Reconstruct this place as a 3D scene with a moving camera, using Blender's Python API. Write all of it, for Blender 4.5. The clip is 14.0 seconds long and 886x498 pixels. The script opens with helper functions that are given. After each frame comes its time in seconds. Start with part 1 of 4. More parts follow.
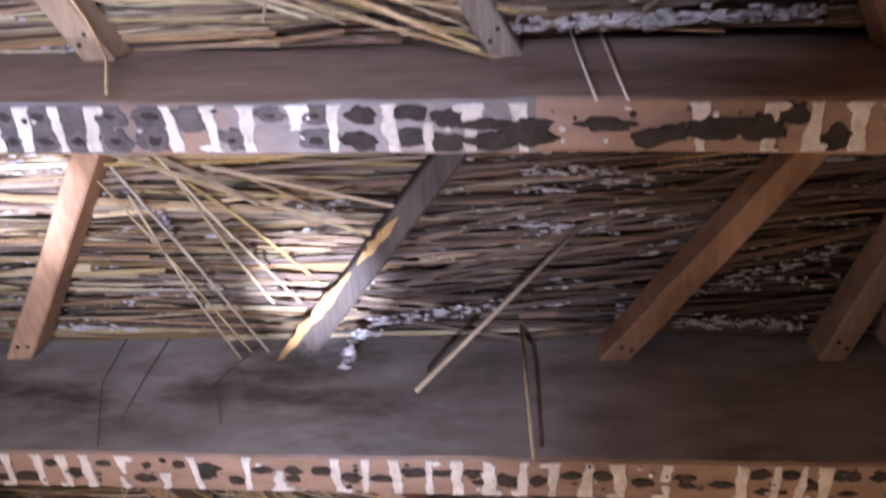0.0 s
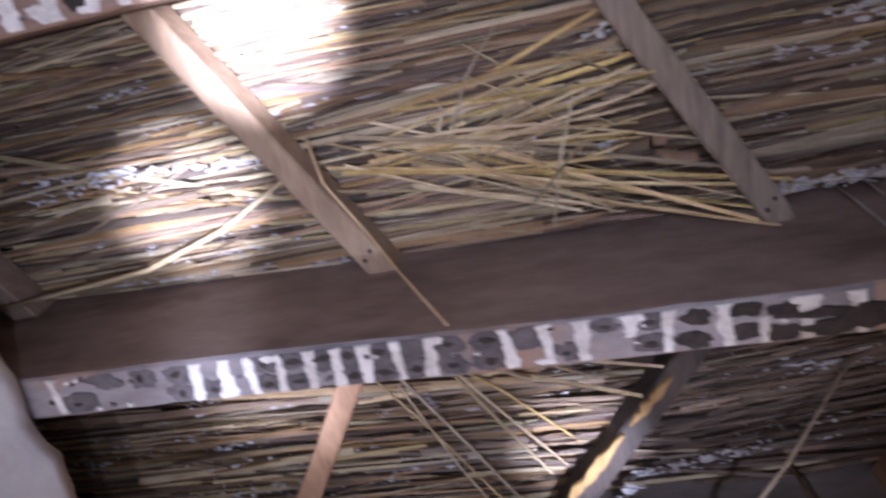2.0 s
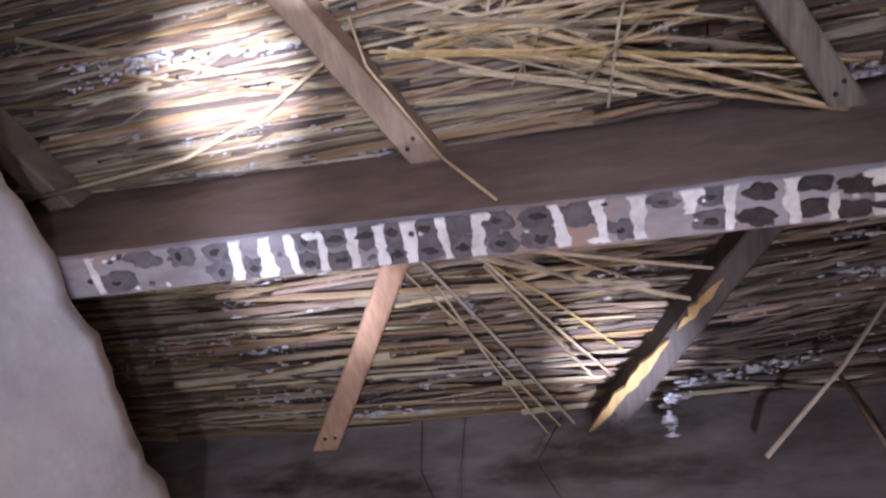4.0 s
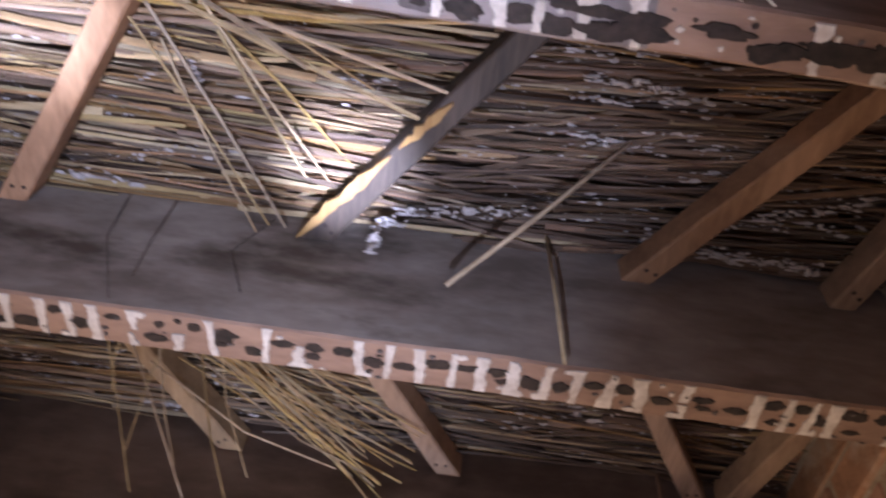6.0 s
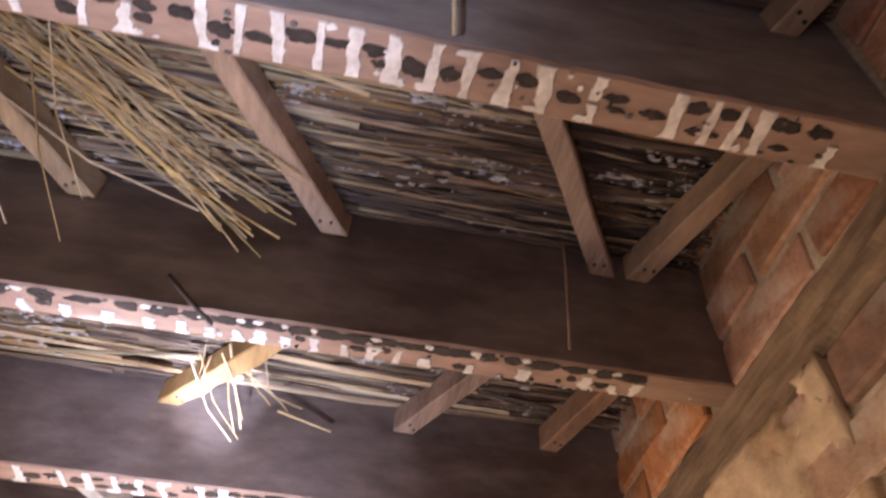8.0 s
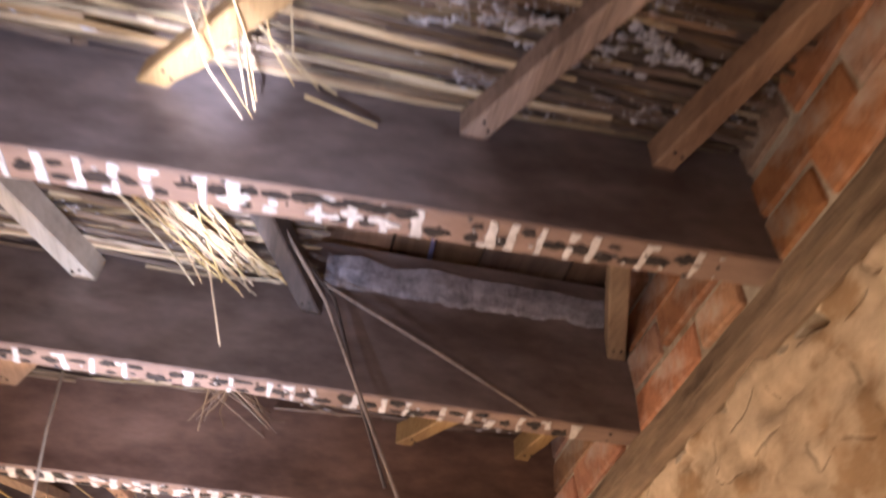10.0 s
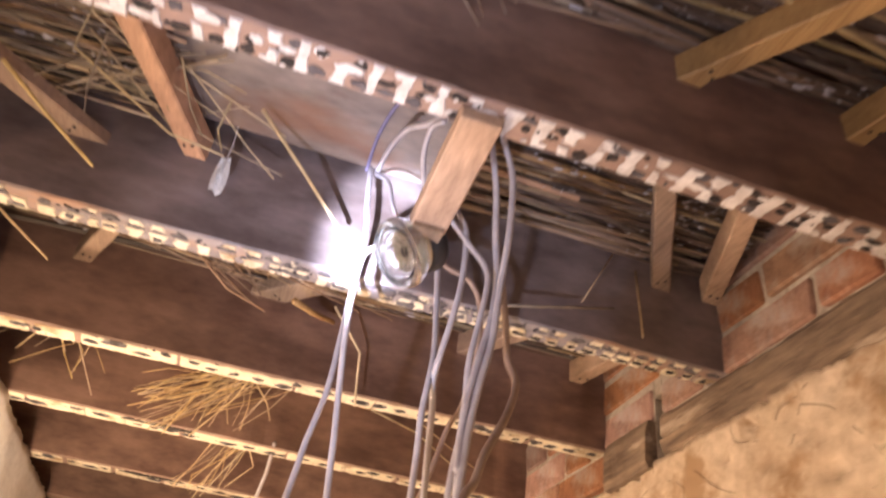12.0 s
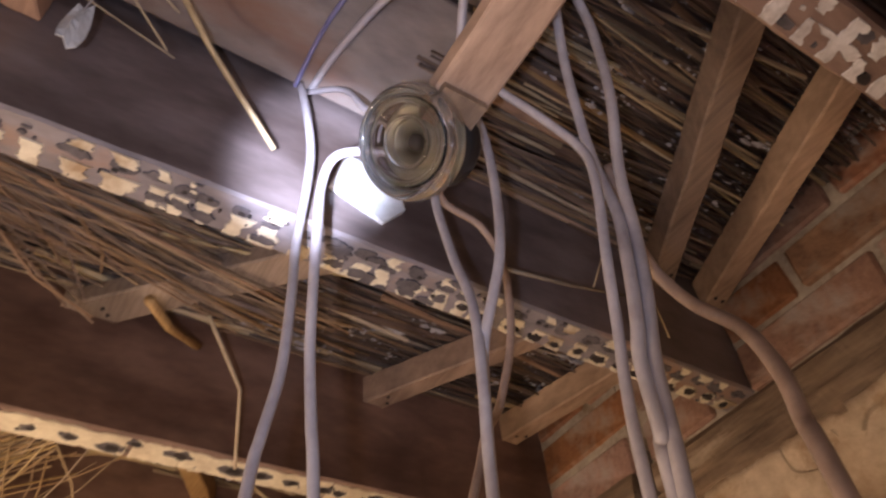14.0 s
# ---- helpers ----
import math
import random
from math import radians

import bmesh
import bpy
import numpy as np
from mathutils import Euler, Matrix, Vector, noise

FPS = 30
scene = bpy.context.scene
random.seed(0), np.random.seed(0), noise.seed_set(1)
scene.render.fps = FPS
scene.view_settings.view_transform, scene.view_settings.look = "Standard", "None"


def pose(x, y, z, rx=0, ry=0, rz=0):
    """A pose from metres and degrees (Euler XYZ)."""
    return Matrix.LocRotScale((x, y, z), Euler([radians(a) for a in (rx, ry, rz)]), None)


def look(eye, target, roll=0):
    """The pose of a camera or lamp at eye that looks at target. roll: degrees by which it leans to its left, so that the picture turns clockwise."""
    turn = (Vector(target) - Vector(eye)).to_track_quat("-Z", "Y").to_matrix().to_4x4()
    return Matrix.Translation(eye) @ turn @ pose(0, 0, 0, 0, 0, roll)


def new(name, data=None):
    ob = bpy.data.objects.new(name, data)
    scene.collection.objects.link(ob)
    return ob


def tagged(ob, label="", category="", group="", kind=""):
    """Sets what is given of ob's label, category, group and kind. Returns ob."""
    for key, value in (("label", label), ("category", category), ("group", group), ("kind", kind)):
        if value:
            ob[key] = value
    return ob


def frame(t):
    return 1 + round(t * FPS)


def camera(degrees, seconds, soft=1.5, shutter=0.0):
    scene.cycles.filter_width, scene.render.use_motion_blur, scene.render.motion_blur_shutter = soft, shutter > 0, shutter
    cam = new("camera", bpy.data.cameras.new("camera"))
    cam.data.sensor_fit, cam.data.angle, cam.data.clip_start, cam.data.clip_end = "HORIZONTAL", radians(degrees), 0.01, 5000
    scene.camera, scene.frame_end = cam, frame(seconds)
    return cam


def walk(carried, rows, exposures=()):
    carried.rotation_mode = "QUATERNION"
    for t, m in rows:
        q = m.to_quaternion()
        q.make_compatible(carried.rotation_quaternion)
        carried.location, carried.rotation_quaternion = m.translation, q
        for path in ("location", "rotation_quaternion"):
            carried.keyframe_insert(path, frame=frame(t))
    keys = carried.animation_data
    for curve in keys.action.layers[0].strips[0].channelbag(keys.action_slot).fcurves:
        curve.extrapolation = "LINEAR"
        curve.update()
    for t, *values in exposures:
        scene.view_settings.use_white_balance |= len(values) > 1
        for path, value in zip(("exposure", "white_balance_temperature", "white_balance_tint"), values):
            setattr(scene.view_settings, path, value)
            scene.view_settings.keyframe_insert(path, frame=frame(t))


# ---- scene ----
cam = camera(61.3, 14.0, soft=2.3, shutter=0.5)
PATH = [
    (0, (0.411, -0.192, 1.579), (0.191, 0.702, 3.354), 11.2),
    (0.5, (0.392, -0.247, 1.575), (0.171, 0.566, 3.389), 11.1),
    (1, (0.349, -0.311, 1.588), (0.069, 0.486, 3.401), 12.4),
    (1.5, (0.288, -0.343, 1.59), (-0.073, 0.428, 3.4), 15.9),
    (2, (0.181, -0.357, 1.583), (-0.179, 0.361, 3.415), 15.3),
    (2.2, (0.135, -0.342, 1.573), (-0.216, 0.3, 3.434), 17.2),
    (4.5, (0.148, -0.239, 1.57), (-0.292, 0.623, 3.32), 17.8),
    (5, (0.186, -0.186, 1.561), (-0.094, 0.779, 3.289), 12.9),
    (5.5, (0.226, -0.176, 1.573), (0.078, 0.881, 3.264), 9.6),
    (6, (0.286, -0.151, 1.576), (0.252, 0.925, 3.261), 8.8),
    (6.5, (0.335, -0.122, 1.577), (0.443, 0.947, 3.263), 3.9),
    (7, (0.399, -0.041, 1.57), (0.55, 1.08, 3.219), 2.8),
    (7.2, (0.42, -0.007, 1.567), (0.563, 1.151, 3.191), 3.2),
    (9.5, (0.28, 0.367, 1.613), (0.552, 1.795, 2.986), 4.0),
    (10, (0.334, 0.587, 1.583), (0.609, 2.015, 2.955), 2.4),
    (10.5, (0.36, 0.828, 1.606), (0.541, 2.34, 2.903), 6.3),
    (11, (0.288, 1.042, 1.586), (0.472, 2.602, 2.823), 9.1),
    (11.5, (0.172, 1.257, 1.6), (0.49, 2.804, 2.828), 8.3),
    (12, (0.108, 1.447, 1.592), (0.521, 3.01, 2.77), 7.4),
    (12.5, (0.131, 1.676, 1.602), (0.575, 3.228, 2.782), 5.4),
    (13, (0.099, 1.839, 1.598), (0.608, 3.305, 2.86), 1.9),
    (13.5, (0.08, 1.905, 1.637), (0.759, 3.186, 3.015), 0.1),
    (14, (0.058, 1.952, 1.663), (0.905, 3.027, 3.121), -7.2),
]
walk(cam, [(t, look(eye, target, roll)) for t, eye, target, roll in PATH],
     exposures=[(0, 0.3), (1.0, -0.15), (2.0, -0.65), (4.5, -0.45), (6.0, 0.1), (7.0, 0.6), (9.5, 0.3), (11.0, 0.2), (12.4, -0.1), (13.0, -0.55), (13.5, -1.0), (14.0, -1.28)])


# ---- world and light ----
world = bpy.data.worlds.new("world")
scene.world = world
world.use_nodes = True
world.node_tree.nodes["Background"].inputs[0].default_value = (0.02, 0.016, 0.014, 1)
world.node_tree.nodes["Background"].inputs[1].default_value = 0.3

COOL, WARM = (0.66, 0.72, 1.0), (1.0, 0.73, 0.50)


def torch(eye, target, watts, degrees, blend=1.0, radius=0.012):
    """A fixed bodiless lamp standing in for the carried torch at one of its holds."""
    data = bpy.data.lights.new("torch_stand_in", "SPOT")
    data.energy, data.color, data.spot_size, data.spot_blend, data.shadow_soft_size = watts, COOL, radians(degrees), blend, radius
    ob = new("torch_stand_in", data)
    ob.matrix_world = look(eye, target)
    return tagged(ob, "fixed spot lamp standing in for the carried torch", "torch", kind="structure")


def bulb(place, watts, radius):
    data = bpy.data.lights.new("bulb_light", "POINT")
    data.energy, data.color, data.shadow_soft_size = watts, WARM, radius
    ob = new("bulb_light", data)
    ob.location = place
    return tagged(ob, "unseen warm bulb lighting the passage from below", "lamp", kind="structure")


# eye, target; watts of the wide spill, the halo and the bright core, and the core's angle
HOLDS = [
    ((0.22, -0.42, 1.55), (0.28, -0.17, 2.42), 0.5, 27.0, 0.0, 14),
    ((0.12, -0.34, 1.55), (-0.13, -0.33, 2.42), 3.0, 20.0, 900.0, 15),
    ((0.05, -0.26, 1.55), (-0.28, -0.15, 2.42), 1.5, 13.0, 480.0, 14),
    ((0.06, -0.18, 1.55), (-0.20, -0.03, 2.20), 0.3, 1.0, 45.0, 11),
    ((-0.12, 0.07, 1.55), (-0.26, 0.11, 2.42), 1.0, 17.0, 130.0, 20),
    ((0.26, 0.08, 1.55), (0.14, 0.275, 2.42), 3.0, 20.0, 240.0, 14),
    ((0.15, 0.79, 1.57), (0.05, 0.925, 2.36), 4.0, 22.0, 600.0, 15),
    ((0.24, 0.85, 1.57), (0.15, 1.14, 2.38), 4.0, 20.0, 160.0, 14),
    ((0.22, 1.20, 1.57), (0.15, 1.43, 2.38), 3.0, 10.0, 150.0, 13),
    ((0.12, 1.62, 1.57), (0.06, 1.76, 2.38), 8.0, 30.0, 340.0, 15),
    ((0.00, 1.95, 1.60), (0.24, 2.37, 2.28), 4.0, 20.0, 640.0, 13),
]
# all holds stay lit together, though one torch is carried through them
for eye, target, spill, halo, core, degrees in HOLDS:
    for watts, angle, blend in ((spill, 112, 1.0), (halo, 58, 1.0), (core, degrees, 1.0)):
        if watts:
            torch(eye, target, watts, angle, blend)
# unseen warm bulb low on the left, repeated along the passage for brightness
bulb((-0.26, 0.36, 0.95), 4.6, 0.06)
bulb((-0.22, 1.25, 0.95), 12.0, 0.06)
bulb((-0.28, 2.40, 1.32), 23.0, 0.06)
bulb((-0.20, 3.05, 1.62), 25.0, 0.06)


# ---- materials ----
def material(name, low, high, scale=8.0, stretch=(1, 1, 1), rough=0.8, bump=0.3, grain=60.0, vary=0.0, spot=None, metal=0.0, cover=0.54, fade=0.12, cracks=0.0):
    """Two colours mixed by a broad and a fine noise; vary: brightness by loose piece; spot: a third colour in stains."""
    m = bpy.data.materials.new(name)
    m.use_nodes = True
    nodes, links = m.node_tree.nodes, m.node_tree.links
    bsdf = nodes["Principled BSDF"]
    bsdf.inputs["Roughness"].default_value = rough
    bsdf.inputs["Metallic"].default_value = metal
    coord, mapping = nodes.new("ShaderNodeTexCoord"), nodes.new("ShaderNodeMapping")
    mapping.inputs["Scale"].default_value = stretch
    links.new(coord.outputs["Object"], mapping.inputs["Vector"])

    def noise_node(s, detail):
        n = nodes.new("ShaderNodeTexNoise")
        n.inputs["Scale"].default_value, n.inputs["Detail"].default_value, n.inputs["Roughness"].default_value = s, detail, 0.62
        links.new(mapping.outputs[0], n.inputs["Vector"])
        return n.outputs["Fac"]

    def math_node(op, a, b):
        n = nodes.new("ShaderNodeMath")
        n.operation = op
        for k, v in enumerate((a, b)):
            if isinstance(v, (int, float)):
                n.inputs[k].default_value = v
            else:
                links.new(v, n.inputs[k])
        return n.outputs[0]

    broad, fine = noise_node(scale, 5), noise_node(grain, 3)
    fac = math_node("ADD", math_node("MULTIPLY", broad, 0.65), math_node("MULTIPLY", fine, 0.35))
    ramp = nodes.new("ShaderNodeValToRGB")
    ramp.color_ramp.elements[0].position, ramp.color_ramp.elements[1].position = 0.36, 0.64
    ramp.color_ramp.elements[0].color, ramp.color_ramp.elements[1].color = (*low, 1), (*high, 1)
    links.new(fac, ramp.inputs[0])
    colour = ramp.outputs[0]
    if spot:
        stain = noise_node(scale * 0.55 + 1.3, 6)
        edge = nodes.new("ShaderNodeValToRGB")
        edge.color_ramp.elements[0].position, edge.color_ramp.elements[1].position = cover, cover + fade
        links.new(stain, edge.inputs[0])
        mix = nodes.new("ShaderNodeMixRGB")
        mix.inputs[2].default_value = (*spot, 1)
        links.new(edge.outputs[0], mix.inputs[0])
        links.new(colour, mix.inputs[1])
        colour = mix.outputs[0]
    if vary:
        geo, info = nodes.new("ShaderNodeNewGeometry"), nodes.new("ShaderNodeObjectInfo")
        both = math_node("FRACT", math_node("ADD", geo.outputs["Random Per Island"], info.outputs["Random"]), 0)
        hsv = nodes.new("ShaderNodeHueSaturation")
        links.new(math_node("ADD", math_node("MULTIPLY", both, 2 * vary), 1 - vary), hsv.inputs["Value"])
        links.new(math_node("ADD", math_node("MULTIPLY", math_node("FRACT", math_node("MULTIPLY", both, 7.3), 0), 0.02), 0.49), hsv.inputs["Hue"])
        links.new(math_node("ADD", math_node("MULTIPLY", math_node("FRACT", math_node("MULTIPLY", both, 3.7), 0), 0.5), 0.75), hsv.inputs["Saturation"])
        links.new(colour, hsv.inputs["Color"])
        colour = hsv.outputs[0]
    if cracks:
        warp = nodes.new("ShaderNodeMixRGB")
        warp.inputs[0].default_value = 0.16
        wild = nodes.new("ShaderNodeTexNoise")
        wild.inputs["Scale"].default_value = 5.0
        links.new(mapping.outputs[0], wild.inputs["Vector"])
        links.new(mapping.outputs[0], warp.inputs[1])
        links.new(wild.outputs["Color"], warp.inputs[2])
        cell = nodes.new("ShaderNodeTexVoronoi")
        cell.feature = "DISTANCE_TO_EDGE"
        cell.inputs["Scale"].default_value = cracks
        links.new(warp.outputs[0], cell.inputs["Vector"])
        line = math_node("SUBTRACT", 1.0, math_node("MINIMUM", math_node("MULTIPLY", cell.outputs["Distance"], 48.0), 1.0))
        line = math_node("MULTIPLY", line, math_node("GREATER_THAN", broad, 0.53))
        split = nodes.new("ShaderNodeMixRGB")
        split.inputs[2].default_value = (0.16, 0.10, 0.06, 1)
        links.new(math_node("MULTIPLY", line, 0.35), split.inputs[0])
        links.new(colour, split.inputs[1])
        colour = split.outputs[0]
        fac = math_node("SUBTRACT", fac, math_node("MULTIPLY", line, 0.6))
    links.new(colour, bsdf.inputs["Base Color"])
    if bump:
        b = nodes.new("ShaderNodeBump")
        b.inputs["Strength"].default_value, b.inputs["Distance"].default_value = bump, 0.004
        links.new(fac, b.inputs["Height"])
        links.new(b.outputs[0], bsdf.inputs["Normal"])
    return m


ALONG = (0.45, 1, 1)
JOIST = material("joist_wood", (0.115, 0.062, 0.047), (0.30, 0.185, 0.142), 8, ALONG, 0.48, 0.22, 34, spot=(0.075, 0.042, 0.033), cover=0.50, fade=0.20)
JOIST_PALE = material("joist_wood_dusty", (0.17, 0.14, 0.125), (0.40, 0.36, 0.345), 9, ALONG, 0.7, 0.25, 34, spot=(0.085, 0.066, 0.055), cover=0.535, fade=0.10)
JOIST_WARM = material("joist_wood_warm", (0.15, 0.098, 0.08), (0.35, 0.25, 0.212), 9, ALONG, 0.6, 0.25, 34, spot=(0.11, 0.06, 0.045), cover=0.54, fade=0.15)
JOIST_GREY = material("joist_wood_grey", (0.11, 0.08, 0.072), (0.28, 0.222, 0.21), 8, ALONG, 0.40, 0.18, 34, spot=(0.085, 0.058, 0.05), cover=0.52, fade=0.18)
SOFFIT = material("joist_soffit", (0.20, 0.125, 0.097), (0.37, 0.245, 0.19), 14, (0.3, 1, 1), 0.75, 0.3, 80)
SOFFIT_GREY = material("joist_soffit_grey", (0.15, 0.13, 0.135), (0.30, 0.26, 0.265), 14, (0.4, 1, 1), 0.75, 0.3, 80, spot=(0.33, 0.2, 0.14))
LIME = material("lime_residue", (0.45, 0.40, 0.37), (0.78, 0.74, 0.72), 28, rough=0.9, bump=0.5, grain=160)
CREAM = material("cream_limewash", (0.55, 0.46, 0.33), (0.80, 0.72, 0.56), 16, rough=0.9, bump=0.4, grain=120, spot=(0.35, 0.24, 0.14))
STAIN = material("nail_stain", (0.008, 0.006, 0.006), (0.045, 0.03, 0.027), 50, rough=0.8, bump=0.2, grain=150)
STAIN_SOFT = material("grey_stain", (0.06, 0.052, 0.056), (0.14, 0.12, 0.125), 45, rough=0.85, bump=0.2, grain=150)
REED = material("reed", (0.25, 0.18, 0.105), (0.54, 0.43, 0.28), 10, (0.2, 1, 1), 0.55, 0.35, 90, vary=0.5)
REED_BROWN = material("reed_brown", (0.155, 0.095, 0.056), (0.36, 0.24, 0.148), 10, (0.2, 1, 1), 0.55, 0.35, 90, vary=0.5)
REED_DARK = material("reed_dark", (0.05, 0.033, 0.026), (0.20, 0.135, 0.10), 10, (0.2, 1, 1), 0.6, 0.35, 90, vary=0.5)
STRAW = material("straw", (0.33, 0.22, 0.115), (0.60, 0.455, 0.26), 12, rough=0.5, bump=0.25, grain=90, vary=0.35)
LATH = material("strut_wood", (0.22, 0.13, 0.075), (0.46, 0.295, 0.18), 9, (2, 0.5, 1), 0.75, 0.35, 60, vary=0.25, spot=(0.17, 0.10, 0.06), cover=0.54, fade=0.25)
LATH_DARK = material("strut_wood_dark", (0.028, 0.022, 0.021), (0.095, 0.066, 0.056), 12, (3, 0.3, 1), 0.7, 0.4, 70, vary=0.2)
LATH_GREY = material("strut_wood_grey", (0.15, 0.105, 0.08), (0.34, 0.25, 0.20), 12, (3, 0.3, 1), 0.75, 0.4, 70, vary=0.2)
LATH_PALE = material("strut_wood_pale", (0.42, 0.34, 0.26), (0.66, 0.56, 0.45), 12, (3, 0.3, 1), 0.75, 0.4, 70, vary=0.15)
LATH_YELLOW = material("strut_wood_split", (0.26, 0.145, 0.055), (0.44, 0.275, 0.115), 14, (3, 0.3, 1), 0.65, 0.5, 80)
BOARD = material("board_wood", (0.17, 0.10, 0.06), (0.38, 0.24, 0.15), 7, (1, 0.15, 1), 0.75, 0.4, 50, vary=0.45)
OLD_BOARD = material("stained_board", (0.13, 0.10, 0.09), (0.30, 0.25, 0.22), 6, (0.4, 1, 1), 0.7, 0.3, 50, spot=(0.20, 0.10, 0.06), cover=0.50, fade=0.15)
BRICK = material("brick_clay", (0.20, 0.095, 0.058), (0.42, 0.215, 0.13), 22, rough=0.9, bump=0.9, grain=110, vary=0.35, spot=(0.40, 0.31, 0.262), cover=0.50, fade=0.20)
MORTAR = material("mortar", (0.26, 0.21, 0.165), (0.52, 0.45, 0.37), 18, rough=0.95, bump=0.8, grain=100, spot=(0.20, 0.14, 0.09))
PLASTER = material("old_plaster", (0.42, 0.30, 0.195), (0.70, 0.56, 0.41), 15, rough=0.92, bump=0.9, grain=45, spot=(0.36, 0.23, 0.13), cover=0.52, fade=0.10, cracks=9.0)
WHITE = material("white_plaster", (0.55, 0.52, 0.52), (0.76, 0.74, 0.74), 6, rough=0.9, bump=0.5, grain=60, spot=(0.66, 0.62, 0.60))
FILLET = material("fillet_mortar", (0.15, 0.135, 0.15), (0.36, 0.33, 0.37), 40, rough=0.95, bump=0.8, grain=110)
PLATE = material("wall_plate_wood", (0.075, 0.048, 0.032), (0.31, 0.215, 0.145), 22, (1, 0.14, 1), 0.9, 1.0, 70, spot=(0.40, 0.31, 0.23), cover=0.60, fade=0.06)
CRUMB = material("plaster_crumb", (0.33, 0.305, 0.315), (0.60, 0.57, 0.59), 60, rough=0.9, bump=0.4, grain=200)
FLOOR = material("floor_screed", (0.16, 0.14, 0.12), (0.30, 0.27, 0.23), 5, rough=0.9, bump=0.4, grain=60)
CABLE = material("cable_sheath", (0.32, 0.28, 0.285), (0.46, 0.42, 0.43), 20, rough=0.5, bump=0.1, grain=90)
CABLE_BROWN = material("cable_sheath_brown", (0.24, 0.16, 0.12), (0.38, 0.27, 0.21), 20, rough=0.5, bump=0.1, grain=90)
CABLE_BLUE = material("cable_sheath_blue", (0.12, 0.11, 0.22), (0.22, 0.20, 0.34), 20, rough=0.5, bump=0.1, grain=90)
BLACK = material("black_bakelite", (0.012, 0.012, 0.013), (0.03, 0.03, 0.032), 20, rough=0.35, bump=0.1, grain=90)
BRASS = material("dull_metal", (0.34, 0.32, 0.25), (0.56, 0.54, 0.46), 25, rough=0.3, bump=0.1, grain=90, metal=0.9)
PAPER = material("paper_tag", (0.62, 0.62, 0.60), (0.80, 0.80, 0.79), 30, rough=0.7, bump=0.3, grain=120)
GLASS = bpy.data.materials.new("clear_glass")
GLASS.use_nodes = True
FROST = bpy.data.materials.new("frosted_rim")
FROST.use_nodes = True
_f = FROST.node_tree.nodes["Principled BSDF"]
_f.inputs["Transmission Weight"].default_value, _f.inputs["Roughness"].default_value = 0.97, 0.06
_g = GLASS.node_tree.nodes["Principled BSDF"]
_g.inputs["Transmission Weight"].default_value, _g.inputs["Roughness"].default_value, _g.inputs["IOR"].default_value = 1.0, 0.03, 1.48
_g.inputs["Base Color"].default_value = (0.93, 0.94, 0.95, 1)


# ---- mesh helpers ----
class Shape:
    """Vertices and faces of one mesh."""

    def __init__(self):
        self.v, self.f = [], []

    def box(self, lo, hi, rnd=None, wobble=0.0, turn=None):
        n = len(self.v)
        for x in (lo[0], hi[0]):
            for y in (lo[1], hi[1]):
                for z in (lo[2], hi[2]):
                    p = Vector((x, y, z))
                    if wobble:
                        p += Vector([rnd.uniform(-wobble, wobble) for _ in range(3)])
                    self.v.append(turn @ p if turn else p)
        for q in ((0, 1, 3, 2), (4, 6, 7, 5), (0, 4, 5, 1), (2, 3, 7, 6), (0, 2, 6, 4), (1, 5, 7, 3)):
            self.f.append([n + i for i in q])
        return self

    def tube(self, points, radius, sides=5, taper=1.0, flat=1.0):
        pts = [Vector(p) for p in points]
        n, count = len(self.v), len(pts)
        side = None
        for i, p in enumerate(pts):
            ahead = (pts[min(i + 1, count - 1)] - pts[max(i - 1, 0)]).normalized()
            if side is None:
                side = ahead.orthogonal().normalized()
            side = (side - ahead * side.dot(ahead)).normalized()
            other = ahead.cross(side)
            r = radius * (1 + (taper - 1) * i / max(count - 1, 1))
            for k in range(sides):
                a = 2 * math.pi * k / sides
                self.v.append(p + side * (r * math.cos(a)) + other * (r * flat * math.sin(a)))
        for i in range(count - 1):
            for k in range(sides):
                a, b = n + i * sides + k, n + i * sides + (k + 1) % sides
                self.f.append([a, b, b + sides, a + sides])
        self.f.append([n + k for k in range(sides)][::-1])
        self.f.append([n + (count - 1) * sides + k for k in range(sides)])
        return self

    def slab(self, outline, z, depth):
        """A thin piece under a soffit: outline of x, y at height z, hanging down by depth."""
        n, c = len(self.v), len(outline)
        mx, my = sum(p[0] for p in outline) / c, sum(p[1] for p in outline) / c
        self.v += [Vector((x, y, z)) for x, y in outline]
        self.v += [Vector((mx + (x - mx) * 0.9, my + (y - my) * 0.95, z - depth)) for x, y in outline]
        for k in range(c):
            j = (k + 1) % c
            self.f.append([n + k, n + j, n + c + j, n + c + k])
        self.f.append([n + c + k for k in range(c)])
        return self

    def lathe(self, profile, sides=32):
        """Rings of (radius, height) round the z axis."""
        n = len(self.v)
        for r, h in profile:
            for k in range(sides):
                a = 2 * math.pi * k / sides
                self.v.append(Vector((r * math.cos(a), r * math.sin(a), h)))
        for i in range(len(profile) - 1):
            for k in range(sides):
                a, b = n + i * sides + k, n + i * sides + (k + 1) % sides
                self.f.append([a, b, b + sides, a + sides])
        return self

    def mesh(self, name, mats, smooth=False):
        me = bpy.data.meshes.new(name)
        me.from_pydata([tuple(v) for v in self.v], [], self.f)
        for m in mats if isinstance(mats, (list, tuple)) else [mats]:
            me.materials.append(m)
        me.validate()
        if smooth:
            me.polygons.foreach_set("use_smooth", [True] * len(me.polygons))
        bm = bmesh.new()
        bm.from_mesh(me)
        bmesh.ops.recalc_face_normals(bm, faces=bm.faces)
        bm.to_mesh(me)
        bm.free()
        return me


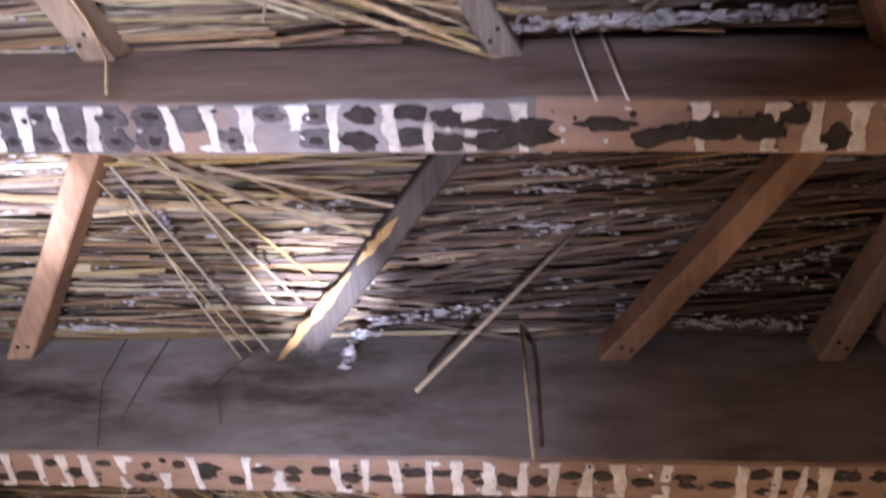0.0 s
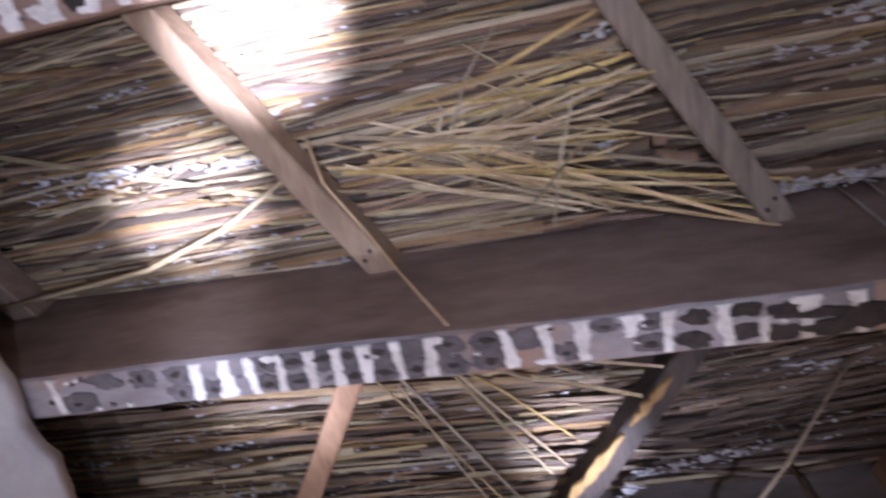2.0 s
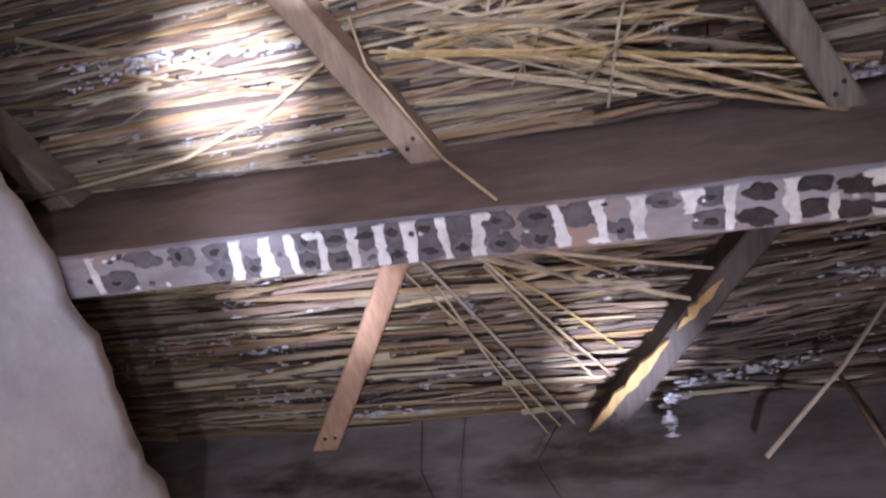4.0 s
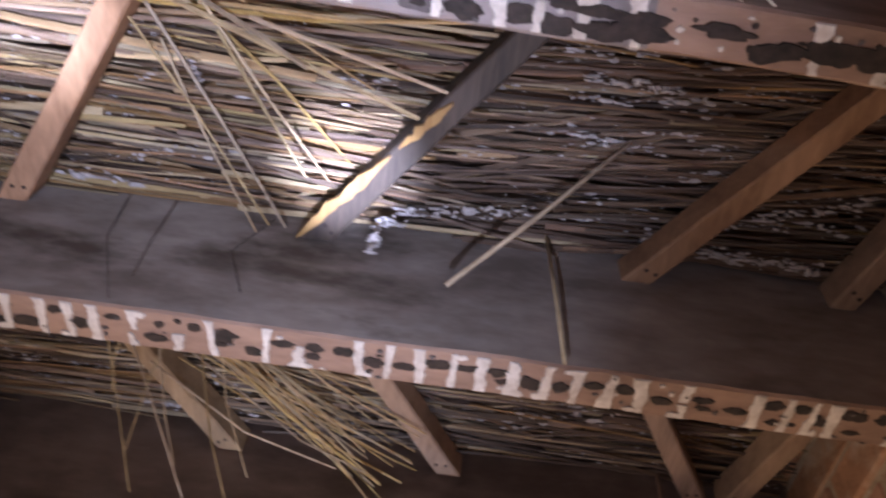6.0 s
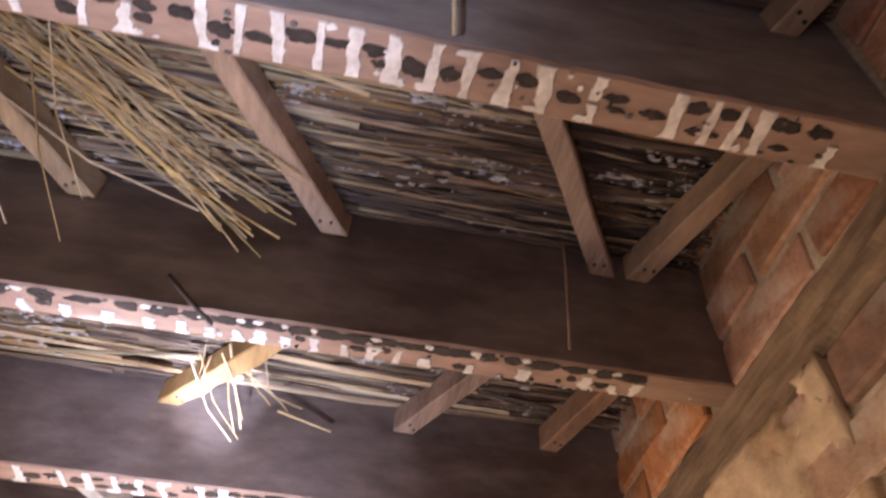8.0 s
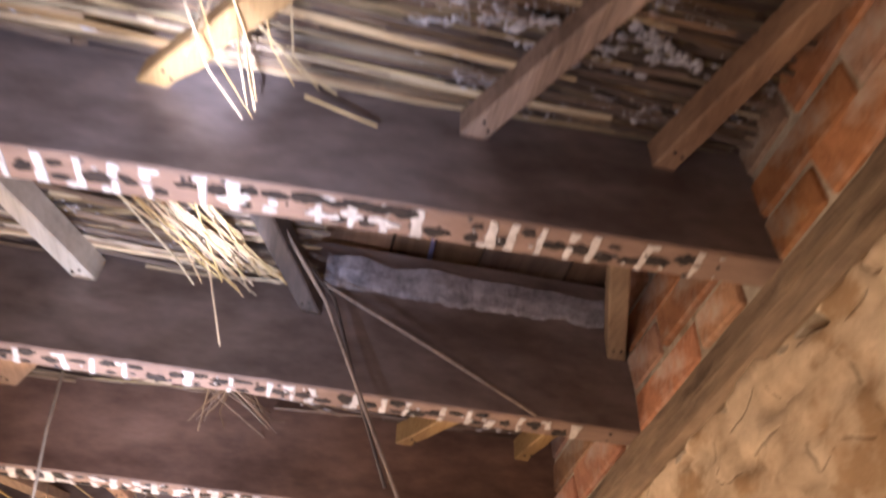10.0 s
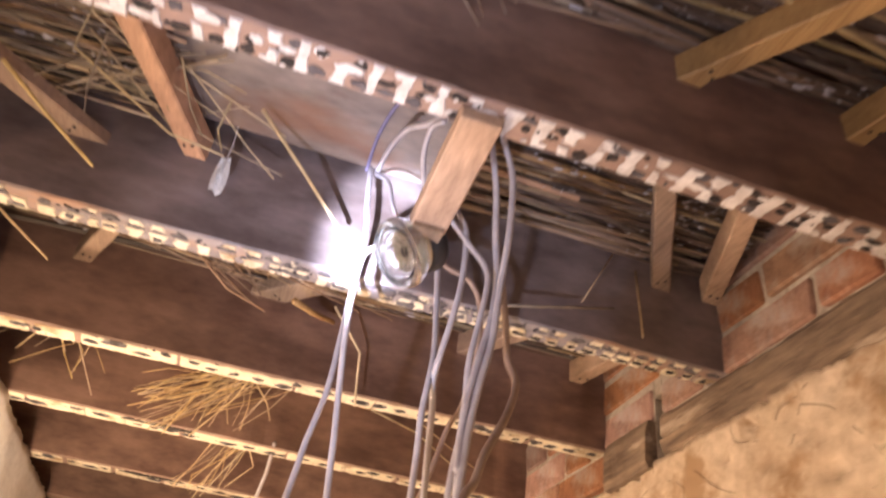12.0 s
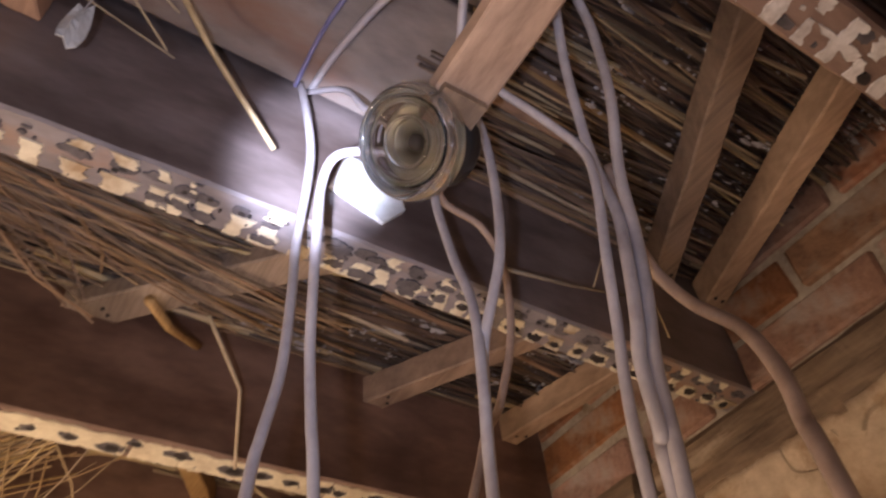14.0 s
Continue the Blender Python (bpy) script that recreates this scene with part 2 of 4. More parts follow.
def part(name, shape, mats, parent=None, label="", smooth=False):
    ob = new(name, shape.mesh(name, mats, smooth))
    if parent:
        ob.parent = parent
    return tagged(ob, label)


def bevel(ob, width, segments=2):
    mod = ob.modifiers.new("bevel", "BEVEL")
    mod.width, mod.segments, mod.limit_method = width, segments, "ANGLE"
    return ob


# ---- the large structure ----
SPACING, HALF, SOFFIT_Z, TOP_Z = 0.4, 0.028, 2.2, 2.5
LEFT_X, RIGHT_X = -0.42, 0.858
REED_Z = {-1: 2.42, 0: 2.415, 1: 2.435, 2: 2.425, 3: 2.395, 4: 2.39, 5: 2.395, 6: 2.385, 7: 2.395, 8: 2.40, 9: 2.40, 10: 2.40}
FIRST, LAST = -2, 10
# how far each joist strays from its even spacing: shift, slope and half width
STRAY = {0: (0.0056, 0.034, 0.0245), 1: (0.0045, 0.006, 0.0275), 2: (-0.004, -0.022, 0.0245), 3: (-0.005, -0.040, 0.0255), 4: (-0.002, -0.010, 0.023),
         5: (-0.004, -0.012, 0.024), 6: (0.001, -0.020, 0.025), 7: (0.006, -0.028, 0.025)}


def mid_y(k, x):
    """The middle of joist k at x."""
    shift, slope, half = STRAY.get(k, (0, 0, HALF))
    return k * SPACING + shift + slope * (x - 0.4)


def half_y(k):
    return STRAY.get(k, (0, 0, HALF))[2]



def grid_wall(name, mats, label, y0, y1, z0, z1, x, away, amp, seed, step=0.02, ragged=0.0, drift=0.0):
    """A plastered wall in the plane x, uneven, with its body on the side away (+1 or -1)."""
    s = Shape()
    ny, nz = max(2, int((y1 - y0) / step)), max(2, int((z1 - z0) / step))
    for i in range(ny + 1):
        y = y0 + (y1 - y0) * i / ny
        top = z1 + ragged * (noise.noise(Vector((y * 9, seed, 3))) + 0.6 * noise.noise(Vector((y * 31, seed, 7))))
        face = x + drift * y
        for j in range(nz + 1):
            z = z0 + (top - z0) * j / nz
            p = Vector((seed, y, z))
            d = amp * (noise.noise(p * 3) + 0.6 * noise.noise(p * 9) + 0.4 * noise.noise(p * 27))
            crack = abs(noise.noise(p * 6 + Vector((9, 0, 0))))
            d += away * amp * 0.45 * max(0.0, 1 - crack / 0.09)
            if away > 0:
                row = (z + 0.016 * noise.noise(p * 4)) / 0.078
                along = (y + 0.02 * noise.noise(p * 5 + Vector((3, 0, 0)))) / 0.225 + 0.5 * (int(row) % 2)
                joint = max(1 - abs(row % 1 - 0.5) / 0.14, 1 - abs(along % 1 - 0.5) / 0.05, 0.0)
                d += 0.006 * min(1.0, joint) * max(0.0, min(1.0, 0.5 + 1.6 * noise.noise(p * 2.3 + Vector((0, 7, 0)))))
                if z > 1.99 and abs(y - 2.641 - 0.02 * noise.noise(p * 20)) < 0.009:
                    d += 0.05
                pit = noise.noise(Vector((seed, y * 16, z * 26))) + 0.35 * noise.noise(p * 70)
                d += 0.022 * min(1.0, max(0.0, pit - 0.42) / 0.12) - 0.004 * noise.noise(p * 55)
            s.v.append(Vector((face + d, y, z)))
        s.v.append(Vector((face + away * 0.24, y, top)))
        s.v.append(Vector((face + away * 0.24, y, z0)))
    w = nz + 3
    for i in range(ny):
        for j in range(w):
            a, b = i * w + j, i * w + (j + 1) % w
            s.f.append([a, b, b + w, a + w])
    s.f.append(list(range(w)))
    s.f.append([ny * w + j for j in range(w)][::-1])
    ob = part(name, s, mats, smooth=True)
    return tagged(ob, label, "wall", kind="structure")


grid_wall("wall_west", WHITE, "white plastered wall with a broken ragged top", -1.6, 4.6, 0, 2.186, LEFT_X + 0.012, -1, 0.010, 2.0, 0.02, 0.018, 0.018)
grid_wall("wall_east", PLASTER, "rough ochre lime plaster wall, cracked and stained", 0.60, 4.6, 0, 2.118, RIGHT_X - 0.008, 1, 0.012, 5.0, 0.0125, 0.004)
s = Shape().box((RIGHT_X + 0.002, -1.6, 0), (RIGHT_X + 0.12, 0.615, 2.62)).box((RIGHT_X + 0.045, 0.615, 0), (RIGHT_X + 0.12, 4.6, 2.105))
s.box((RIGHT_X + 0.002, 0.615, 2.105), (RIGHT_X + 0.12, 2.554, 2.62)).box((RIGHT_X + 0.002, 2.582, 2.105), (RIGHT_X + 0.12, 4.6, 2.62))
s.box((RIGHT_X + 0.002, 2.556, 2.246), (RIGHT_X + 0.12, 2.580, 2.62)).box((RIGHT_X + 0.123, -1.6, 0), (RIGHT_X + 0.22, 4.6, 2.62))
tagged(part("wall_core", s, MORTAR), "mortar bed behind the exposed bricks", "wall", kind="structure")
tagged(part("wall_south", Shape().box((-1.2, -1.8, 0), (1.1, -1.6, 2.62)), WHITE), "plain plaster wall closing the passage", "wall", kind="structure")
tagged(part("wall_north", Shape().box((-1.2, 4.6, 0), (1.1, 4.8, 2.62)), PLASTER), "plain ochre wall at the passage end", "wall", kind="structure")
tagged(part("wall_outer", Shape().box((-1.2, -1.6, 0), (-1.05, 4.6, 2.62)), MORTAR), "dark masonry beyond the joists", "wall", kind="structure")
tagged(part("floor", Shape().box((-1.2, -1.8, -0.1), (1.1, 4.8, 0)), FLOOR), "grey screed passage floor", "floor", kind="structure")

rnd = random.Random(4)
s, x = Shape(), -1.2
while x < 1.08:
    w = rnd.uniform(0.11, 0.18)
    s.box((x, -1.8, 2.55 + rnd.uniform(0, 0.006)), (x + w - rnd.uniform(0.002, 0.006), 4.8, 2.58))
    x += w
s.box((-1.2, -1.8, 2.59), (1.1, 4.8, 2.66))
tagged(part("ceiling", s, BOARD), "brown floorboards laid over the joists", "ceiling", kind="structure")


# where plaster bars cross the soffits
BARS = {
    0: (-0.379, -0.219, -0.187, -0.160, -0.129, -0.097, -0.070, -0.041, -0.008, 0.024, 0.099, 0.136, 0.168, 0.213, 0.246, 0.296, 0.329, 0.367, 0.409, 0.558, 0.615, 0.649, 0.685, 0.76),
    1: (-0.411, -0.265, -0.222, -0.199, -0.160, -0.129, -0.101, -0.057, -0.008, 0.030, 0.092, 0.128, 0.195, 0.228, 0.263, 0.300, 0.331, 0.366, 0.403, 0.436, 0.472, 0.507, 0.555, 0.633, 0.669, 0.695, 0.718, 0.791),
    2: (-0.08, -0.03, 0.02, 0.07, 0.12, 0.16, 0.194, 0.229, 0.256, 0.288, 0.324, 0.362, 0.396, 0.429, 0.463, 0.521, 0.590, 0.673, 0.709, 0.737),
    3: (-0.107, -0.041, -0.002, 0.041, 0.077, 0.113, 0.175, 0.208, 0.305, 0.343, 0.381, 0.419, 0.508, 0.532, 0.567, 0.603, 0.631, 0.695, 0.760),
    4: (-0.22, -0.16, -0.097, -0.031, 0.010, 0.056, 0.148, 0.212, 0.269, 0.302, 0.335, 0.401, 0.445, 0.482, 0.538, 0.580, 0.618, 0.663, 0.709, 0.755),
}


def joist(k):
    """One deep timber with plaster bars and nail stains left on its soffit by stripped laths."""
    rnd = random.Random(100 + k)
    x0, x1, half = -1.05, RIGHT_X + 0.012, half_y(k)
    s, n = Shape(), 60
    for i in range(n + 1):
        x = x0 + (x1 - x0) * i / n
        sway = 0.0025 * noise.noise(Vector((x * 3, k * 5.1, 0)))
        for dy, dz in ((-half, SOFFIT_Z + 0.003), (-half + 0.003, SOFFIT_Z), (half - 0.003, SOFFIT_Z), (half, SOFFIT_Z + 0.003), (half, TOP_Z), (-half, TOP_Z)):
            chip = 0.0022 * noise.noise(Vector((x * 40, k * 3 + dy * 90, dz))) if dz < TOP_Z else 0
            s.v.append(Vector((x, mid_y(k, x) + dy + sway + chip, dz + 0.5 * abs(chip))))
    for i in range(n):
        for j in range(6):
            a, b = i * 6 + j, i * 6 + (j + 1) % 6
            s.f.append([a, b, b + 6, a + 6])
    s.f += [list(range(6)), [n * 6 + j for j in range(6)][::-1]]
    side = {0: JOIST_WARM, 1: JOIST_PALE}.get(k, JOIST_GREY if k in (2, 3, 4, 6) else JOIST)
    ob = part("joist", s, [side, SOFFIT_GREY if k in (0, 6) else SOFFIT, SOFFIT])
    me = ob.data
    for p in me.polygons:
        if p.normal.z < -0.6:
            # on joist 0 cool torchlight and warm bounce are put into this colour split
            p.material_index = 2 if k == 0 and p.center.x > 0.43 + 0.04 * noise.noise(p.center * 90) else 1
    label = {0: "grey timber joist with white plaster bars and dark nail stains", 1: "dusty timber joist with plaster bars and black nail stains"}.get(
        k, "dark brown timber joist with cream limewash and dark spots" if k in (7, 8) else "dark brown timber joist with plaster marks on its underside")
    tagged(ob, label, "joist", "ceiling joists", "structure")
    z = SOFFIT_Z - 0.0005
    pieces = {"plaster_bar": [], "nail_stain": [], "grey_stain": []}
    lo, hi = -half + 0.003, half - 0.003

    def blot(shape, bx, by, rx, ry, drop):
        """A stain or dab with a wandering edge; by is taken from the joist's middle."""
        pts, ph = [], rnd.uniform(0, 50)
        for q in range(22):
            a = 2 * math.pi * q / 22
            c, d = math.cos(a), math.sin(a)
            r = 1 + 0.45 * noise.noise(Vector((c * 1.2 + ph, d * 1.2, k))) + 0.35 * noise.noise(Vector((c * 4 + ph, d * 4, k + 7)))
            px = bx + rx * r * c
            pts.append((px, mid_y(k, px) + min(max(by + ry * r * d, lo), hi)))
        pieces[shape].append(Shape().slab(pts, z, drop + rnd.uniform(0.0, 0.0003)))

    def bar(bx, w, ya, yb):
        """Plaster that was squeezed between two laths, wider at one end and nibbled along its edges."""
        m, left, right = 11, [], []
        lean, flare, ph = rnd.uniform(-0.005, 0.005), rnd.uniform(-0.35, 0.35), rnd.uniform(0, 60)
        for q in range(m + 1):
            f = q / m
            cx = bx + lean * (f - 0.5)
            wl, wr = (w * (0.5 + flare * (f - 0.5) + 0.30 * noise.noise(Vector((ph + g, f * 3, k))) + 0.22 * noise.noise(Vector((ph + g, f * 9, k)))) for g in (0, 9))
            py = mid_y(k, cx) + ya + (yb - ya) * f
            left.append((cx - max(wl, 0.0012), py))
            right.append((cx + max(wr, 0.0012), py))
        pieces["plaster_bar"].append(Shape().slab(left + right[::-1], z, 0.0014))

    def ragged_bar(bx, w):
        """A bar over the whole width, or one that has broken off in part."""
        fate = rnd.random()
        if fate < (0.86 if k < 2 else 0.68):
            bar(bx, w, lo, hi)
        elif fate < 0.90:
            cut = rnd.uniform(-0.008, 0.006)
            bar(bx, w, lo, cut)
            bar(bx + rnd.uniform(-0.003, 0.003), w * 0.8, cut + rnd.uniform(0.003, 0.008), hi)
        elif fate < 0.95:
            bar(bx, w, lo, rnd.uniform(0.0, 0.010))
        else:
            bar(bx, w, rnd.uniform(-0.008, 0.0), hi)
        if rnd.random() < 0.35:
            blot("plaster_bar", bx + rnd.choice((-1, 1)) * 0.008, rnd.choice((lo + 0.004, hi - 0.004)), rnd.uniform(0.004, 0.009), rnd.uniform(0.003, 0.005), 0.0011)

    def freckles(n, low, high):
        for q in range(n):
            blot(rnd.choice(("nail_stain", "grey_stain", "plaster_bar")), rnd.uniform(low, high), rnd.uniform(lo, hi), rnd.uniform(0.0012, 0.004), rnd.uniform(0.0010, 0.003), rnd.choice((0.0010, 0.0018)))

    if k in BARS:
        xs = list(BARS[k])
        for bx in xs:
            w = rnd.uniform(0.007, 0.014)
            if k == 2:
                bar(bx, w * 1.25, rnd.uniform(-0.006, 0.004), hi)
                if rnd.random() < 0.6:
                    blot("plaster_bar", bx + rnd.uniform(-0.004, 0.004), lo + 0.004, rnd.uniform(0.004, 0.008), 0.004, 0.0014)
            else:
                ragged_bar(bx, w)
        for a, b in zip(xs, xs[1:]):
            mid, span = (a + b) / 2, b - a
            if k == 0 and 0.37 < mid < 0.60:
                for q in range(6):
                    blot("nail_stain", rnd.uniform(a, b), rnd.uniform(-0.006, 0.012), rnd.uniform(0.010, 0.028), rnd.uniform(0.004, 0.009), 0.0017)
                continue
            for c in range(max(1, round(span / 0.036))):
                cx = a + span * (c + 0.5) / max(1, round(span / 0.036))
                if k == 0:
                    for by in (-0.012, 0.011):
                        if rnd.random() < 0.80:
                            rx, ry = rnd.uniform(0.012, 0.018), rnd.uniform(0.008, 0.012)
                            if cx < 0.12:
                                rx, ry = rx * 1.2, ry * 1.2
                            blot("grey_stain" if cx < 0.26 else "nail_stain", cx + rnd.uniform(-0.003, 0.003), by + rnd.uniform(-0.003, 0.003), rx, ry, 0.0006)
                            if cx < 0.30 and rnd.random() < 0.8:
                                blot("nail_stain", cx, by, rx * rnd.uniform(0.25, 0.5), ry * rnd.uniform(0.2, 0.4), 0.0010)
                elif k == 2:
                    blot("nail_stain", cx, lo + 0.008, rnd.uniform(0.014, 0.026), rnd.uniform(0.006, 0.010), 0.0007)
                    if rnd.random() < 0.4:
                        blot("nail_stain", cx, rnd.uniform(0.0, 0.012), rnd.uniform(0.006, 0.012), 0.005, 0.0007)
                else:
                    by = rnd.choice((-0.012, -0.006, 0.003, 0.010))
                    blot("nail_stain", cx, by, rnd.uniform(0.008, 0.018), rnd.uniform(0.004, 0.009), 0.0007)
                    if rnd.random() < 0.45:
                        blot("nail_stain", cx + rnd.uniform(-0.008, 0.008), -by, rnd.uniform(0.005, 0.011), rnd.uniform(0.003, 0.005), 0.0007)
        freckles(50, -0.4, 0.83)
        if k == 3:
            for q in range(12):
                blot("plaster_bar", rnd.uniform(0.16, 0.40), rnd.uniform(-0.004, 0.016), rnd.uniform(0.006, 0.016), rnd.uniform(0.003, 0.006), 0.0012)
            for q in range(7):
                blot("nail_stain", rnd.uniform(0.28, 0.42), lo + rnd.uniform(0.003, 0.010), rnd.uniform(0.010, 0.022), 0.007, 0.0018)
    elif k == 6:
        x = -0.44
        while x < 0.84:
            w, gap = rnd.uniform(0.012, 0.026), rnd.uniform(0.006, 0.016)
            bar(x + w / 2, w, rnd.uniform(-0.004, 0.004), hi)
            if rnd.random() < 0.45:
                bar(x + w / 2, w * 0.8, lo, rnd.uniform(-0.014, -0.008))
            if rnd.random() < 0.75:
                blot("grey_stain", x + w / 2 + rnd.uniform(-0.006, 0.006), rnd.uniform(-0.013, -0.005), rnd.uniform(0.008, 0.014), rnd.uniform(0.005, 0.008), 0.0007)
                blot("nail_stain", x + w / 2, rnd.uniform(-0.012, -0.006), rnd.uniform(0.002, 0.004), 0.002, 0.0010)
            if rnd.random() < 0.4 or x > 0.42:
                blot("grey_stain" if x < 0.42 else "nail_stain", x + w / 2, rnd.uniform(0.006, 0.014), rnd.uniform(0.006, 0.012), rnd.uniform(0.004, 0.007), 0.0018)
            x += w + gap
        freckles(90, -0.42, 0.83)
        for q in range(16):
            blot("grey_stain", rnd.uniform(0.27, 0.42), rnd.uniform(lo, hi), rnd.uniform(0.006, 0.016), rnd.uniform(0.003, 0.007), 0.0019)
    elif k in (7, 8, 9):
        x = -0.95
        while x < 0.84:
            ln, m = rnd.uniform(0.05, 0.12), 11
            near = [(x + ln * q / m, mid_y(k, x + ln * q / m) + lo + 0.007 * abs(noise.noise(Vector((x * 9 + q * 0.8, k, 1))))) for q in range(m + 1)]
            far = [(x + ln * q / m, mid_y(k, x + ln * q / m) + hi - 0.009 * abs(noise.noise(Vector((x * 9 + q * 0.8, k, 8))))) for q in range(m + 1)]
            pieces["plaster_bar"].append(Shape().slab(near + far[::-1], z, 0.0012 + rnd.uniform(0, 0.0002)))
            x += ln + rnd.choice((0.0, 0.002, 0.006, 0.012))
        x = -0.44
        while x < 0.84:
            for by in (rnd.choice((-0.010, -0.004, 0.004)),):
                if rnd.random() < 0.85:
                    r, by, cx = rnd.uniform(0.005, 0.011), by + rnd.uniform(-0.004, 0.004), x + rnd.uniform(-0.008, 0.008)
                    blot("grey_stain", cx, by, r * rnd.uniform(1.5, 2.4), r * 1.15, 0.0016)
                    blot("nail_stain", cx + rnd.uniform(-0.003, 0.003), by, r * rnd.uniform(0.8, 1.2), r * 0.75, 0.0021)
            x += rnd.uniform(0.034, 0.052)
        freckles(70, -0.42, 0.83)
        if k in (8, 9):
            for q in range(7):
                blot("nail_stain", -0.10 + 0.02 * q + rnd.uniform(-0.008, 0.008), lo + 0.006, 0.020, 0.006, 0.0022)
    elif k in (-1, 5):
        x = -0.44
        while x < 0.84:
            gap = rnd.uniform(0.030, 0.042)
            ragged_bar(x, rnd.uniform(0.010, 0.018))
            if rnd.random() < 0.6:
                blot("plaster_bar", x + gap / 2 + rnd.uniform(-0.01, 0.01), rnd.uniform(-0.016, 0.016), rnd.uniform(0.006, 0.016), rnd.uniform(0.003, 0.007), 0.0011)
            for by in (-0.013, 0.0, 0.013):
                if rnd.random() < 0.6:
                    blot("nail_stain" if rnd.random() < 0.7 else "grey_stain", x + gap / 2 + rnd.uniform(-0.006, 0.006), by, rnd.uniform(0.006, 0.012), rnd.uniform(0.004, 0.007), 0.0016 if rnd.random() < 0.4 else 0.0007)
            x += gap
        freckles(60, -0.42, 0.83)
    mats = {"plaster_bar": CREAM if k in (6, 7, 8, 9) else LIME, "nail_stain": STAIN, "grey_stain": STAIN_SOFT}
    for name, shapes in pieces.items():
        for shape in shapes:
            part(name, shape, mats[name], ob)
    return ob


for k in range(FIRST, LAST + 1):
    joist(k)


# ---- reeds between the joists ----
def reed_bay(k, count=520):
    """The reeds that lie along one bay, resting on its struts: a close dark bed with a loose broken layer under it."""
    rnd = random.Random(300 + k)
    z = REED_Z[k]
    pale, mid, dark, crumbs = Shape(), Shape(), Shape(), Shape()

    def inside(x, y, margin=0.004):
        return min(max(y, mid_y(k - 1, x) + half_y(k - 1) + margin), mid_y(k, x) - half_y(k) - margin)

    for i in range(count):
        bed = i < count * 0.55
        length = rnd.uniform(0.4, 1.1) if bed else rnd.uniform(0.10, 0.75)
        x = rnd.uniform(-1.04, 0.82)
        a, b = max(x - length / 2, -1.04), min(x + length / 2, RIGHT_X - 0.004)
        if k == 4:
            if x > 0.30:
                continue
            b = min(b, 0.30 + rnd.uniform(-0.06, 0.03))
        y = (k - 0.5) * SPACING + rnd.uniform(-0.175, 0.175)
        if k == 0 and -0.12 < y < -0.05 and a < 0.26 < b:
            if x < 0.26:
                b = 0.26 + rnd.uniform(-0.05, 0.04)
            else:
                a = 0.36 + rnd.uniform(-0.03, 0.03)
        if k == 0 and not bed and y > -0.20 and b > 0.20 and a < 0.36:
            if x < 0.28:
                b = min(b, 0.24 + rnd.uniform(-0.07, 0.05))
            else:
                a = max(a, 0.34 + rnd.uniform(-0.03, 0.03))
        if k == 6:
            if x < -0.10:
                b = min(b, -0.10 + rnd.uniform(-0.04, 0.02))
            else:
                a = max(a, 0.35 + rnd.uniform(-0.05, 0.03))
        if k == 1 and a < 0.24 < b and rnd.random() < 0.75:
            if x < 0.24:
                b = 0.24 + rnd.uniform(-0.06, 0.10)
            else:
                a = 0.20 + rnd.uniform(-0.02, 0.10)
        if b - a < 0.06:
            continue
        yaw = rnd.gauss(0, 0.014) if bed else rnd.gauss(0, 0.045) + (rnd.gauss(0, 0.14) if rnd.random() < 0.16 else 0)
        h = z + (rnd.uniform(0.012, 0.042) if bed else rnd.uniform(-0.010, 0.016))
        if k == 1 and not bed:
            yaw += -0.07 if x > 0.24 else 0.03
        pitch = 0.0 if bed else rnd.gauss(0, 0.02)
        pts, ph = [], rnd.uniform(0, 99)
        for q in range(5):
            px = a + (b - a) * q / 4
            py = y + yaw * (px - (a + b) / 2) + 0.009 * noise.noise(Vector((px * 4, ph, 0)))
            pts.append((px, inside(px, py), h + pitch * (px - (a + b) / 2) + 0.008 * noise.noise(Vector((px * 4, ph, 5)))))
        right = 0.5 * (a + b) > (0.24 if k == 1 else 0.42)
        # right-hand share holds soot and the torch's weaker reach, both as colour
        darkened = (0.35 if k == 0 else 0.88 if k == 1 else 0.78) if right else 0.22
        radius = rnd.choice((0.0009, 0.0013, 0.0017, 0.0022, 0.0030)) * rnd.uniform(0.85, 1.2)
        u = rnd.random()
        # deep bed gets extra dark reeds, shade between reeds put into colour
        (dark if u < darkened or (bed and u < 0.6) else mid if rnd.random() < 0.5 else pale).tube(pts, radius, 5, rnd.uniform(0.45, 1.0), rnd.choice((1.0, 0.9, 1.4, 1.9)))
    for i in range(90 if k == 0 else 190 if k < 4 else 100):
        cx = rnd.choice((rnd.uniform(-0.9, 0.84), rnd.uniform(0.4, 0.84), rnd.uniform(-0.42, -0.05)))
        cy = (k - 0.5) * SPACING + rnd.uniform(-0.16, 0.16)
        if k == 4 and cx > 0.24 or k == 6 and -0.15 < cx < 0.42:
            continue
        spread, big = rnd.uniform(0.010, 0.05), rnd.choice((0.5, 0.8, 1.2, 2.0))
        for j in range(rnd.randint(5, 22)):
            x = min(cx + rnd.gauss(0, spread), RIGHT_X - 0.02)
            y = inside(x, cy + rnd.gauss(0, 0.004), 0.008)
            r = rnd.uniform(0.0007, 0.0020) * big
            long = r * rnd.uniform(1.0, 4.0)
            n = len(crumbs.v)
            h = z + rnd.uniform(-0.008, 0.014)
            ring = [(math.cos(q * 1.0472) * long * rnd.uniform(0.6, 1.2), math.sin(q * 1.0472) * r * rnd.uniform(0.6, 1.2)) for q in range(6)]
            crumbs.v += [Vector((x + px, y + py, h + rnd.uniform(-0.0015, 0.0015))) for px, py in ring]
            crumbs.v += [Vector((x, y, h - r * 0.9)), Vector((x, y, h + r))]
